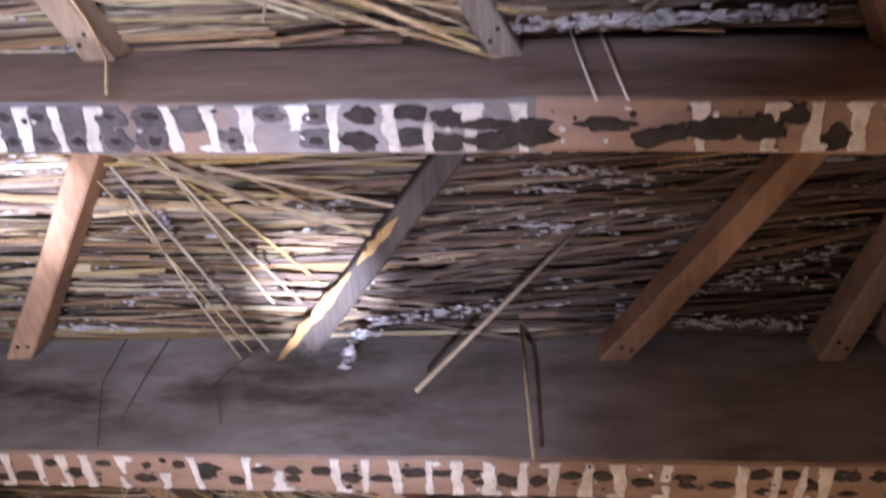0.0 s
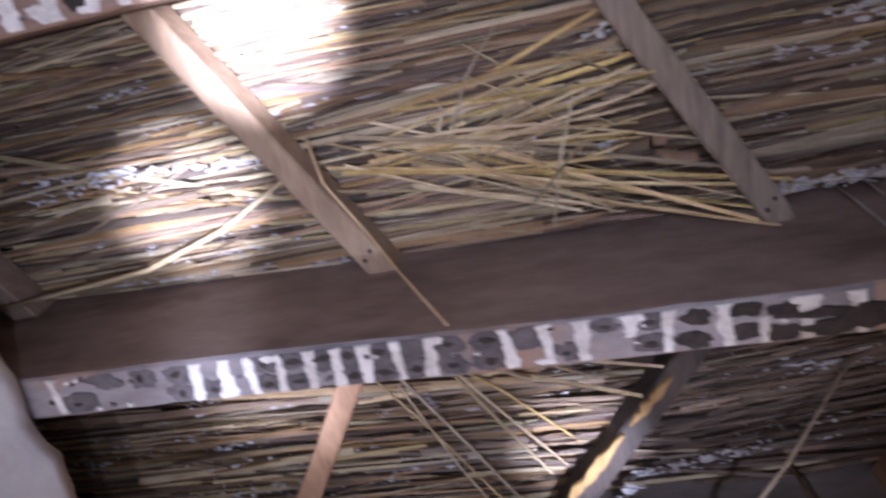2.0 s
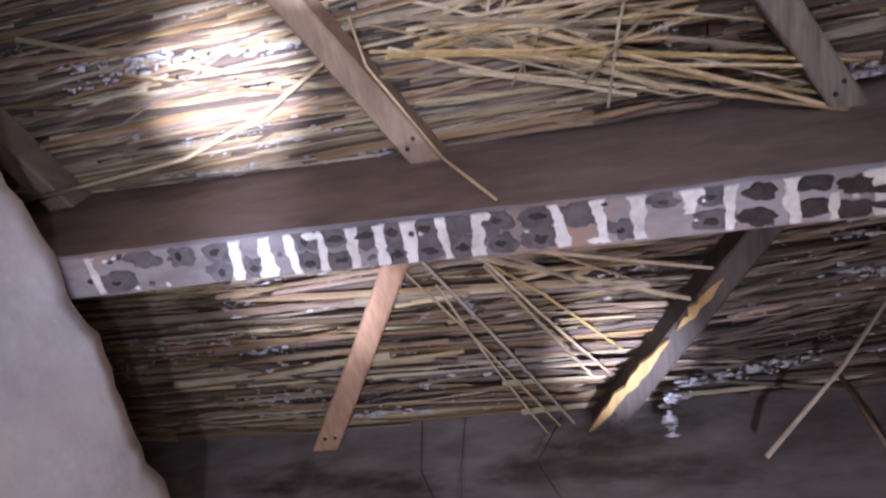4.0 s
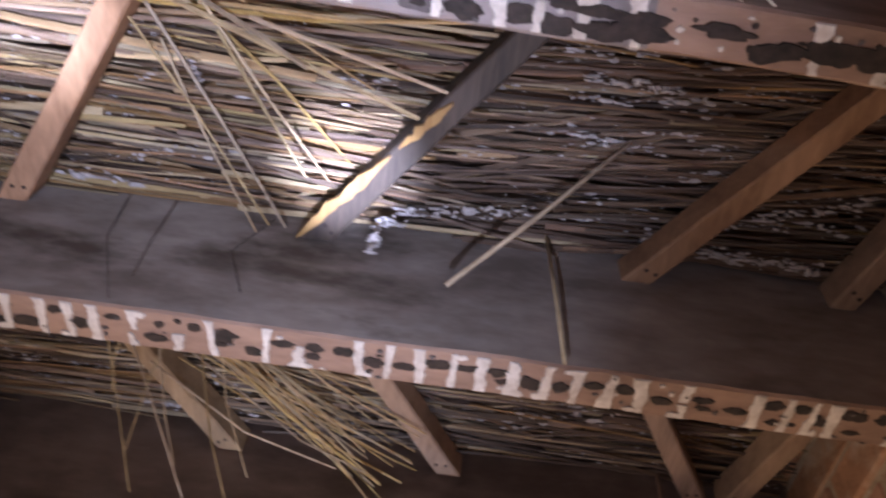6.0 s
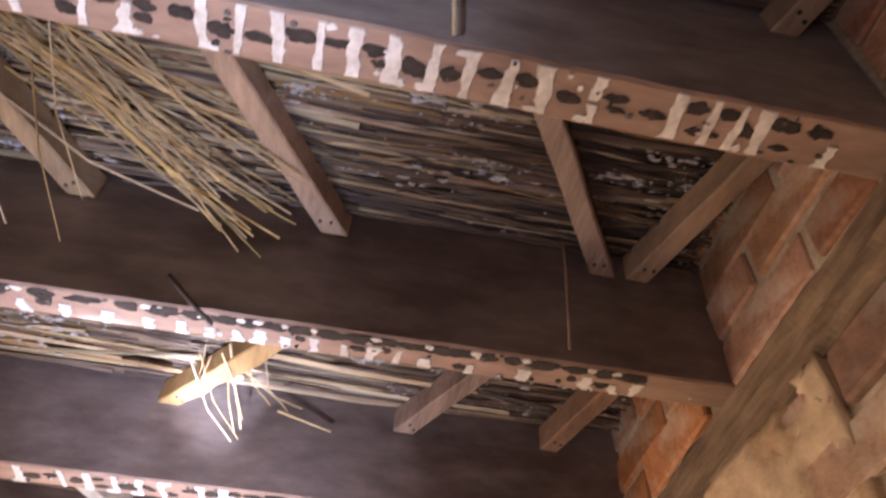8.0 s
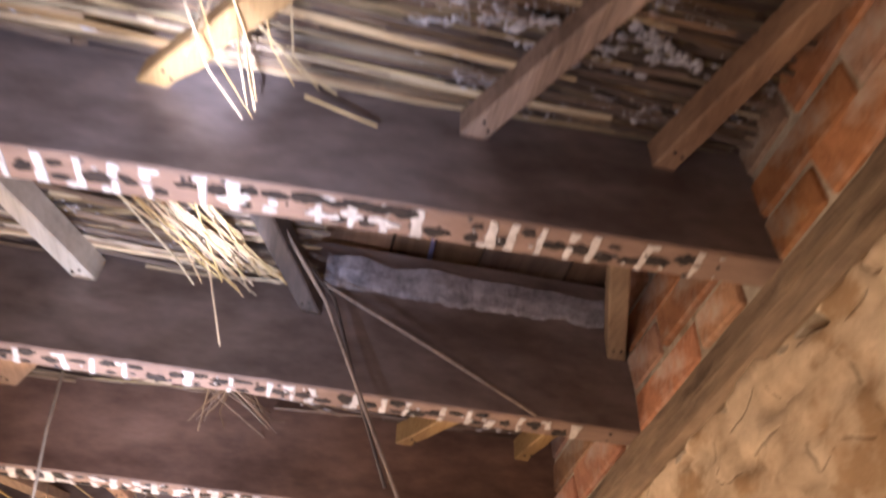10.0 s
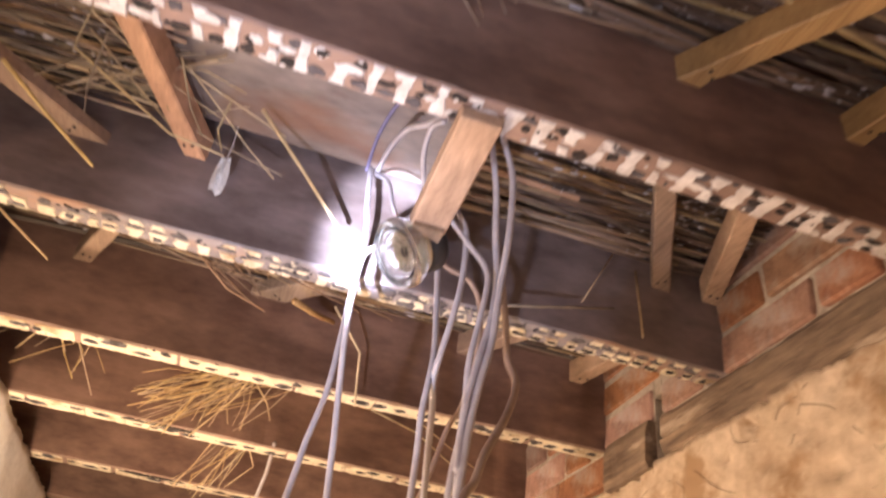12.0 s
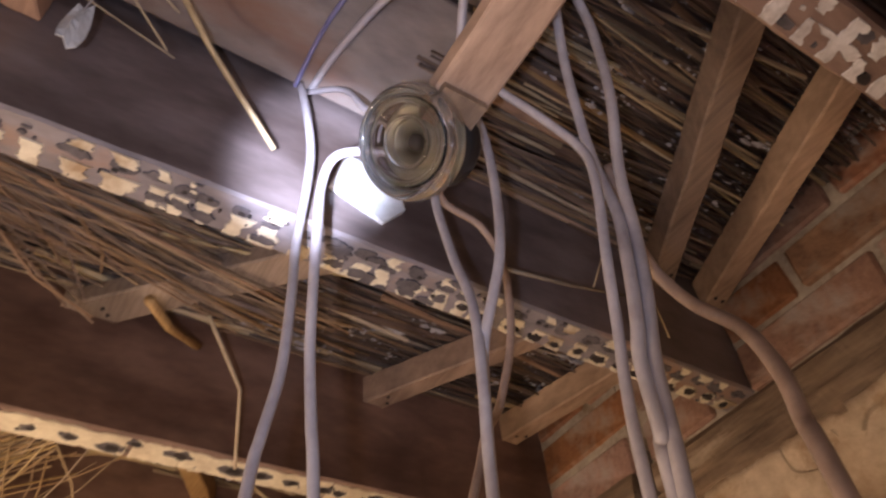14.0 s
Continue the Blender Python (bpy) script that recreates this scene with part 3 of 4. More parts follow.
            for q in range(6):
                crumbs.f += [[n + q, n + (q + 1) % 6, n + 6], [n + q, n + (q + 1) % 6, n + 7]]
    bay = tagged(new("reed_layer", pale.mesh("reed_layer", REED)), "dry reeds laid side by side over the struts", "reed ceiling", "reed bays", "stuff")
    part("brown_reeds", mid, REED_BROWN, bay, "weathered brown reeds among the pale ones")
    part("dark_reeds", dark, REED_DARK, bay, "dark reeds among the pale ones, soot and shade in their colour")
    part("plaster_crumbs", crumbs, CRUMB, bay, "white plaster crumbs caught between reeds")


for k in range(FIRST + 1, LAST + 1):
    reed_bay(k, 1250 if k < 4 else 950)


# ---- struts: battens set slantwise under the reeds ----
def strut(k, xa, xb, mat, label, wide=0.032, deep=0.048, z=None, split=False):
    rnd = random.Random(int(k * 991 + xa * 1000))
    ya, yb = mid_y(k - 1, xa) + half_y(k - 1), mid_y(k, xb) - half_y(k)
    top = (REED_Z[k] - 0.006) if z is None else z
    a, b = Vector((xa, ya, top - deep / 2)), Vector((xb, yb, top - deep / 2))
    ahead = (b - a).normalized()
    across = Vector((ahead.y, -ahead.x, 0))
    s, n = Shape(), 14
    for i in range(n + 1):
        f = i / n
        # the ends follow the faces of the joists
        for u, v in ((-1, -1), (1, -1), (1, 1), (-1, 1)):
            w = wide / 2 * (1 + 0.10 * noise.noise(Vector((f * 5, u * 3.0, xa * 9))))
            if split and u > 0 and f > 0.45:
                w *= 1 + 0.9 * noise.noise(Vector((f * 23, 4.0, xa)))
            p = a + (b - a) * f + across * (u * w)
            if abs(ahead.y) > 0.2:
                end = ya if i == 0 else yb if i == n else None
                if end is not None:
                    p += ahead * ((end - p.y) / ahead.y)
            p.z += v * deep / 2 + (0.0015 * noise.noise(Vector((f * 9, u * 2.0, v * 3.0 + xa))))
            s.v.append(p)
    for i in range(n):
        for j in range(4):
            q, r = i * 4 + j, i * 4 + (j + 1) % 4
            s.f.append([q, r, r + 4, q + 4])
    s.f += [[0, 1, 2, 3], [n * 4 + j for j in (3, 2, 1, 0)]]
    ob = part("strut", s, mat)
    bevel(ob, 0.0025, 1)
    for q in (-0.006, 0.007):
        p = b - ahead * rnd.uniform(0.022, 0.032) + across * q
        ring = [(p.x + 0.0028 * math.cos(c * 0.7854), p.y + 0.0028 * math.sin(c * 0.7854)) for c in range(8)]
        part("nail_head", Shape().slab(ring, p.z - deep / 2 + 0.001, 0.0025), STAIN, ob, "rusty nail head")
    return tagged(ob, label, "strut", "slanting struts")


BARE, SOOTY, GREY, SPLIT = "bare orange-brown wooden strut between two joists", "soot-dark wooden strut between two joists", "greyed wooden strut between two joists", "split yellow wooden strut with a broken edge"
for k, xa, xb, mat, label in [
    (-1, 0.1, -0.1, LATH, BARE), (-1, 0.6, 0.4, LATH_DARK, SOOTY), (-1, -0.3, -0.5, LATH, BARE),
    (0, -0.234, -0.047, LATH, BARE), (0, 0.198, 0.395, LATH_GREY, GREY), (0, -0.70, -0.52, LATH, BARE), (0, 0.62, 0.79, LATH, BARE),
    (1, -0.069, -0.295, LATH, BARE), (1, 0.378, 0.105, LATH_DARK, SOOTY), (1, 0.770, 0.520, LATH, BARE), (1, 0.905, 0.785, LATH, BARE),
    (2, -0.72, -0.49, LATH, BARE), (2, -0.259, -0.025, LATH, BARE), (2, 0.096, 0.320, LATH, BARE), (2, 0.498, 0.705, LATH_GREY, GREY), (2, 0.864, 0.754, LATH, BARE),
    (3, 0.398, 0.079, LATH_YELLOW, SPLIT), (3, 0.668, 0.477, LATH_GREY, GREY), (3, 0.835, 0.733, LATH, BARE), (3, -0.15, -0.36, LATH, BARE),
    (4, -0.239, -0.045, LATH_PALE, "pale limewashed wooden strut between two joists"), (4, 0.160, 0.310, LATH_DARK, SOOTY), (4, 0.70, 0.836, LATH, BARE),
    (5, 0.755, 0.535, LATH_YELLOW, BARE), (5, 0.863, 0.786, LATH_YELLOW, BARE),
    (6, -0.203, -0.049, LATH, BARE), (6, 0.539, 0.746, LATH_GREY, GREY), (6, 0.701, 0.842, LATH, BARE),
    (7, -0.087, -0.240, LATH, BARE), (7, 0.739, 0.534, LATH, BARE), (7, 0.862, 0.790, LATH, BARE),
    (8, 0.20, 0.42, LATH_YELLOW, BARE), (8, -0.25, -0.02, LATH, BARE), (8, 0.6, 0.8, LATH, BARE), (9, 0.5, 0.3, LATH, BARE), (9, 0.0, -0.2, LATH, BARE),
]:
    strut(k, xa, xb, mat, label, split=mat is LATH_YELLOW)

strut(7, 0.464, 0.114, LATH_GREY, "broad greyed board slanting between two joists", 0.052, 0.03)
strut(5, -0.042, -0.263, LATH, "broad bare board slanting between two joists", 0.055, 0.03)
strut(6, -0.62, -0.20, LATH, "loose bare board lying under the reeds", 0.04, 0.025, REED_Z[6] - 0.05)


def splinter(a, b, width, seed):
    """A flat torn strip of wood, pointed at its ends."""
    a, b = Vector(a), Vector(b)
    across = Vector((b.y - a.y, a.x - b.x, 0)).normalized()
    sh, n = Shape(), 18
    for i in range(n + 1):
        f = i / n
        w = width * min(1.0, 0.15 + 3.5 * min(f, 1 - f))
        l = -w * (0.5 + 0.5 * noise.noise(Vector((f * 9, seed, 1))))
        r = w * (0.5 + 0.45 * noise.noise(Vector((f * 8, seed, 6))) + 0.2 * noise.noise(Vector((f * 40, seed, 6))))
        m = a + (b - a) * f
        for u, dz in ((l, 0.003), (l, -0.003), (r, -0.002), (r, 0.004)):
            sh.v.append(m + across * u + Vector((0, 0, dz + 0.002 * noise.noise(Vector((f * 7, seed, 9))))))
    for i in range(n):
        for j in range(4):
            q, r = i * 4 + j, i * 4 + (j + 1) % 4
            sh.f.append([q, r, r + 4, q + 4])
    sh.f += [[0, 1, 2, 3], [n * 4 + j for j in (3, 2, 1, 0)]]
    return tagged(part("splinter", sh, LATH_YELLOW), "torn yellow wood splinter on a dark strut", "splinter")


splinter((0.195, 0.240, 2.376), (0.082, 0.368, 2.374), 0.013, 3.0)
splinter((0.262, 0.165, 2.378), (0.205, 0.228, 2.376), 0.010, 8.0)


# ---- bricks and wall plate on the east side ----
s = Shape()
n = 420
for i in range(n + 1):
    y = -1.6 + 4.152 * i / n
    for u, (dx, dz) in enumerate(((-0.004, 2.112), (-0.014, 2.122), (-0.016, 2.145), (-0.004, 2.150), (-0.013, 2.156), (-0.012, 2.184), (-0.002, 2.197), (0.02, 2.197), (0.02, 2.112))):
        d = 0.006 * noise.noise(Vector((y * 6, u * 1.7, 1))) + 0.005 * noise.noise(Vector((y * 25, u * 1.7, 4)))
        s.v.append(Vector((RIGHT_X + dx + (d if u < 7 else 0), y, dz + (d if u < 6 else 0))))
for i in range(n):
    for j in range(9):
        q, r = i * 9 + j, i * 9 + (j + 1) % 9
        s.f.append([q, r, r + 9, q + 9])
s.f += [list(range(9)), [n * 9 + j for j in range(9)][::-1]]
tagged(part("wall_plate", s, PLATE), "weathered timber wall plate smeared with plaster", "wall plate", kind="structure")


# ---- loose straw, sticks and rods ----
def spray(name, label, root, tips, count, spread, seed, mat, radius=0.0016, sag=0.02):
    """Loose straws from about root towards points round the tips."""
    rnd = random.Random(seed)
    base = tagged(new(name), label, "straw")
    base.location = root
    at = Vector(root)
    for i in range(count):
        tip = Vector(tips[i % len(tips)]) + Vector([rnd.gauss(0, spread) for _ in range(3)])
        a = at + Vector((rnd.gauss(0, spread * 2.2), rnd.gauss(0, spread), rnd.gauss(0, spread * 0.4)))
        f = rnd.uniform(0.0, 0.35)
        a = a * (1 - f) + tip * f
        mid = (a + tip) / 2 + Vector((rnd.gauss(0, 0.008), rnd.gauss(0, 0.008), -sag * rnd.random()))
        if rnd.random() < 0.25:
            mid = a * 0.3 + tip * 0.7 + Vector((rnd.gauss(0, 0.015), 0, rnd.gauss(0, 0.01)))
        pts = [p - at for p in (a, (a + mid) / 2, mid, (mid + tip) / 2, tip)]
        part("straw", Shape().tube(pts, radius * rnd.uniform(0.6, 1.4), 5, 0.7), mat, base)
    return base


def stick(label, points, radius, mat, name="loose_reed", taper=0.8):
    ob = part(name, Shape().tube(points, radius, 6, taper), mat, smooth=True)
    return tagged(ob, label, "reed")


def lump_row(a, b, count, size, seed):
    """Flat plaster lumps caught in a row between the reeds."""
    rnd = random.Random(seed)
    a, b = Vector(a), Vector(b)
    s = Shape()
    for i in range(count * 3):
        p = a + (b - a) * rnd.random() + Vector((0, rnd.gauss(0, 0.004), rnd.gauss(0, 0.002)))
        r, n = size * rnd.uniform(0.2, 0.75), len(s.v)
        long = r * rnd.uniform(1.0, 4.0)
        s.v += [p + Vector((math.cos(q * 0.7854) * long * rnd.uniform(0.6, 1.15), math.sin(q * 0.7854) * r * rnd.uniform(0.6, 1.15), rnd.uniform(-0.001, 0.001))) for q in range(8)]
        s.v += [p - Vector((0, 0, r * 0.8)), p + Vector((0, 0, r))]
        for q in range(8):
            s.f += [[n + q, n + (q + 1) % 8, n + 8], [n + q, n + (q + 1) % 8, n + 9]]
    return tagged(part("plaster_lumps", s, CRUMB, smooth=True), "white plaster lumps caught among the reeds", "plaster", kind="stuff")

spray("straw_tuft", "pale straws broken loose from the reed layer", (-0.10, 0.05, 2.41), [(0.03, 0.33, 2.39), (0.10, 0.27, 2.39), (0.16, 0.15, 2.40), (0.30, 0.10, 2.41), (0.26, 0.2, 2.405)], 12, 0.026, 1, STRAW, 0.0030, 0.010)
spray("straw_tuft", "pale broken straws hanging below the reeds", (-0.04, -0.17, 2.402), [(0.25, -0.14, 2.395), (0.22, -0.10, 2.39), (0.30, -0.20, 2.397), (0.38, -0.04, 2.375), (0.26, -0.24, 2.397), (0.20, -0.07, 2.385), (0.18, -0.17, 2.39)], 48, 0.02, 2, STRAW, 0.0024, 0.006)
spray("straw_tuft", "short pale straw stubs standing out of the reeds", (0.12, -0.17, 2.40), [(0.08, -0.24, 2.385), (0.17, -0.10, 2.38), (0.24, -0.16, 2.38), (0.20, -0.26, 2.385), (0.29, -0.07, 2.375), (0.05, -0.10, 2.38)], 22, 0.03, 31, REED, 0.0016, 0.004)
spray("straw_fan", "yellow straw fan bursting from under the joist", (-0.10, 0.52, 2.40), [(0.20, 0.74, 2.33), (0.16, 0.70, 2.36), (0.26, 0.73, 2.34), (0.22, 0.62, 2.39)], 44, 0.025, 3, STRAW, 0.0017)
spray("straw_fan", "thin straws dangling below the joist", (-0.12, 0.50, 2.38), [(-0.10, 0.66, 2.22), (-0.03, 0.68, 2.20), (0.02, 0.66, 2.22), (-0.16, 0.62, 2.25)], 7, 0.02, 13, STRAW, 0.0014)
spray("straw_fan", "yellow straw bundle poking out below the reeds", (-0.02, 1.30, 2.38), [(0.20, 1.54, 2.34), (0.24, 1.53, 2.36), (0.16, 1.50, 2.34)], 36, 0.022, 4, STRAW, 0.0018)
spray("straw_tangle", "dry tangled straw spilling from the reeds", (0.18, 1.84, 2.375), [(0.02, 1.80, 2.375), (0.40, 1.84, 2.375), (0.14, 1.95, 2.33), (0.26, 1.95, 2.33), (0.38, 1.90, 2.37), (-0.02, 1.90, 2.37)], 52, 0.016, 5, REED_BROWN, 0.0019, 0.008)
spray("straw_tangle", "broken straw ends under the split strut", (0.17, 1.02, 2.36), [(0.20, 1.15, 2.28), (0.13, 1.12, 2.33), (0.28, 1.13, 2.34)], 10, 0.014, 6, STRAW, 0.0014)
spray("straw_tangle", "straw sticking out between two joists", (-0.06, 2.60, 2.37), [(0.34, 2.67, 2.36), (0.40, 2.63, 2.37), (0.28, 2.69, 2.35), (0.10, 2.70, 2.32)], 40, 0.018, 7, REED_BROWN, 0.0018, 0.006)
spray("straw_tangle", "brown straw lying along the joist bay", (-0.40, 2.58, 2.37), [(0.08, 2.63, 2.36), (0.14, 2.60, 2.37), (0.02, 2.67, 2.36), (0.10, 2.66, 2.355)], 60, 0.016, 8, REED_BROWN, 0.0019, 0.006)
spray("straw_brush", "stiff yellow straws bristling below the joist", (0.15, 2.87, 2.245), [(-0.06, 2.94, 2.185), (-0.07, 2.95, 2.165), (-0.05, 2.95, 2.14), (-0.02, 2.95, 2.125), (0.04, 2.95, 2.13), (-0.06, 2.95, 2.15), (0.12, 2.95, 2.16)], 56, 0.022, 9, STRAW, 0.0013, 0.003)
spray("straw_brush", "short straws poking down behind the joist", (0.17, 3.26, 2.26), [(0.04, 3.33, 2.12), (0.08, 3.33, 2.11), (0.13, 3.33, 2.14)], 16, 0.014, 10, STRAW, 0.0013, 0.003)
spray("straw_brush", "short dry straws poking out of the bay", (-0.25, 2.88, 2.28), [(-0.2, 2.96, 2.2), (-0.32, 2.96, 2.18), (-0.15, 2.95, 2.22)], 14, 0.03, 11, STRAW, 0.0012, 0.004)
spray("straw_tangle", "short straw stubs along the joist bay", (-0.15, 2.22, 2.37), [(-0.25, 2.32, 2.33), (-0.1, 2.33, 2.35), (0.0, 2.32, 2.34)], 22, 0.04, 12, REED, 0.0015)
stick("brown reed hanging against the dusty joist", [(0.403, 0.355, 2.433), (0.409, 0.352, 2.297), (0.415, 0.36, 2.184)], 0.0028, REED, "loose_reed", 0.8)
stick("thin pale cane leaning from reeds to joist", [(0.28, 0.345, 2.276), (0.374, 0.27, 2.327), (0.481, 0.208, 2.43)], 0.0032, REED, "loose_reed", 0.8)
stick("long pale cane hanging under the reeds", [(-0.56, -0.07, 2.355), (-0.33, -0.087, 2.36), (-0.22, -0.12, 2.362), (-0.112, -0.175, 2.365)], 0.0034, REED)
stick("thin grey cane leaning out of the reeds", [(0.535, -0.055, 2.385), (0.59, -0.09, 2.39), (0.642, -0.122, 2.398)], 0.0022, LATH_GREY)
stick("bent yellow straw hanging below a strut", [(-0.097, -0.204, 2.375), (-0.09, -0.15, 2.37), (-0.05, -0.08, 2.362), (-0.02, -0.045, 2.33), (0.047, -0.04, 2.198)], 0.002, STRAW)
stick("pale thread hanging against the joist", [(0.462, -0.034, 2.448), (0.464, -0.034, 2.26), (0.466, -0.033, 2.138)], 0.0014, LIME, "thread", 0.8)
stick("pale thread hanging against the joist", [(0.493, -0.034, 2.419), (0.49, -0.034, 2.244), (0.489, -0.033, 2.135)], 0.0014, LIME, "thread", 0.8)
stick("dark root hanging against the dusty joist", [(-0.156, 0.368, 2.426), (-0.139, 0.368, 2.321), (-0.083, 0.368, 2.204)], 0.0008, LATH_DARK, "thread", 0.8)
stick("dark root hanging against the dusty joist", [(-0.092, 0.368, 2.426), (-0.085, 0.368, 2.321), (-0.076, 0.368, 2.249)], 0.0008, LATH_DARK, "thread", 0.8)
stick("dark root hanging against the dusty joist", [(0.046, 0.366, 2.407), (0.015, 0.366, 2.319), (0.05, 0.368, 2.245)], 0.0008, LATH_DARK, "thread", 0.8)
stick("grey cane hanging against a dark joist", [(0.652, 0.76, 2.505), (0.646, 0.755, 2.353), (0.639, 0.755, 2.214)], 0.0028, LATH_GREY, "loose_reed", 0.8)
stick("dark cane crossing the joist face", [(0.141, 0.75, 2.223), (0.177, 0.75, 2.186), (0.208, 0.755, 2.162)], 0.0032, LATH_DARK, "loose_reed", 0.8)
stick("grey cane leaning along a dark joist", [(0.232, 1.388, 2.37), (0.316, 1.545, 2.383), (0.501, 1.555, 2.294), (0.681, 1.56, 2.198)], 0.0036, LATH_GREY, "loose_reed", 0.8)
stick("brown cane hanging from the torn reeds", [(0.236, 1.387, 2.365), (0.33, 1.53, 2.331), (0.422, 1.53, 2.125), (0.474, 1.53, 2.011)], 0.0034, LATH_GREY, "loose_reed", 0.8)
stick("dark cane hanging from the torn reeds", [(0.226, 1.394, 2.365), (0.343, 1.55, 2.355), (0.405, 1.54, 2.163), (0.45, 1.53, 2.035)], 0.003, LATH_DARK, "loose_reed", 0.8)
stick("pale straw hanging from torn reeds", [(0.12, 1.446, 2.37), (0.15, 1.52, 2.333), (0.19, 1.53, 2.22)], 0.002, STRAW, "loose_reed", 0.8)
stick("brown cane hanging below the joists", [(-0.038, 1.634, 2.21), (-0.053, 1.72, 2.148), (-0.035, 1.74, 2.032)], 0.003, REED_BROWN, "loose_reed", 0.8)
stick("brown cane leaning on a dark joist", [(0.03, 2.28, 2.373), (0.108, 2.33, 2.328), (0.19, 2.355, 2.252)], 0.0034, REED, "loose_reed", 0.8)
stick("pale reed lying across the joist face", [(0.435, 2.33, 2.186), (0.536, 2.34, 2.219), (0.636, 2.34, 2.246)], 0.0024, REED, "loose_reed", 0.8)
stick("short pale straw hanging by the joist", [(0.686, 2.35, 2.342), (0.693, 2.35, 2.214)], 0.002, REED, "loose_reed", 0.8)
stick("short straw leaning by the joist", [(0.644, 2.35, 2.363), (0.585, 2.35, 2.249)], 0.0016, REED, "loose_reed", 0.8)
stick("straw poking out from the reeds", [(-0.266, 2.2, 2.249), (-0.221, 2.27, 2.244), (-0.149, 2.3, 2.205)], 0.0028, STRAW, "loose_reed", 0.8)
stick("straw poking out under a joist", [(-0.275, 2.438, 2.19), (-0.206, 2.5, 2.165)], 0.0022, STRAW, "loose_reed", 0.8)
stick("brown bent reed hanging against a joist", [(0.237, 2.66, 2.306), (0.308, 2.72, 2.258), (0.318, 2.73, 2.153)], 0.0028, REED, "loose_reed", 0.8)
stick("broken lath end hanging from the reeds", [(0.161, 2.64, 2.284), (0.202, 2.7, 2.304), (0.248, 2.73, 2.312)], 0.007, LATH_YELLOW, "broken_lath", 0.7)
stick("straw hanging under the limewashed joist", [(0.368, 2.82, 2.195), (0.501, 2.95, 2.223), (0.597, 2.98, 2.181)], 0.0022, REED, "loose_reed", 0.8)
stick("straw hanging under the limewashed joist", [(0.462, 2.818, 2.195), (0.66, 2.98, 2.18)], 0.0018, REED, "loose_reed", 0.8)
stick("grey metal rod hanging between joists", [(0.222, 3.163, 2.21), (0.229, 3.3, 2.182), (0.219, 3.3, 2.121)], 0.005, CABLE, "metal_rod", 1)
stick("pale straw hanging by the split strut", [(0.183, 1.0, 2.34), (0.183, 1.1, 2.361), (0.212, 1.15, 2.292)], 0.0022, STRAW, "loose_reed", 0.8)
stick("dark reed lying along the joist", [(0.263, 1.15, 2.338), (0.356, 1.16, 2.32)], 0.0022, REED, "loose_reed", 0.8)
stick("blue cable in the opening above the joists", [(0.513, 1.413, 2.53), (0.501, 1.529, 2.53), (0.504, 1.613, 2.52)], 0.005, CABLE_BLUE, "cable", 1)


lump_row((0.413, 0.129, 2.425), (0.529, 0.137, 2.425), 22, 0.0045, 22)
lump_row((-0.476, -0.212, 2.405), (-0.169, -0.182, 2.405), 34, 0.0045, 53)
lump_row((-0.482, -0.183, 2.405), (-0.324, -0.201, 2.405), 16, 0.004, 9)
lump_row((-0.368, -0.045, 2.41), (-0.098, -0.045, 2.405), 22, 0.004, 70)
lump_row((0.39, -0.042, 2.402), (0.717, -0.042, 2.398), 90, 0.0048, 65)
lump_row((0.195, 0.339, 2.415), (0.379, 0.311, 2.415), 26, 0.0045, 10)
lump_row((0.602, 0.343, 2.42), (0.758, 0.35, 2.42), 40, 0.0045, 20)
lump_row((0.601, 0.309, 2.425), (0.786, 0.247, 2.425), 30, 0.004, 34)
lump_row((0.368, 1.047, 2.385), (0.549, 1.006, 2.385), 24, 0.004, 71)
lump_row((0.627, 0.994, 2.385), (0.736, 1.03, 2.385), 30, 0.005, 94)
lump_row((0.18, 0.345, 2.389), (0.218, 0.345, 2.41), 5, 0.006, 65)
lump_row((0.185, 0.345, 2.37), (0.184, 0.345, 2.319), 5, 0.0055, 6)
lump_row((-0.052, 0.165, 2.41), (-0.043, 0.193, 2.41), 8, 0.004, 23)


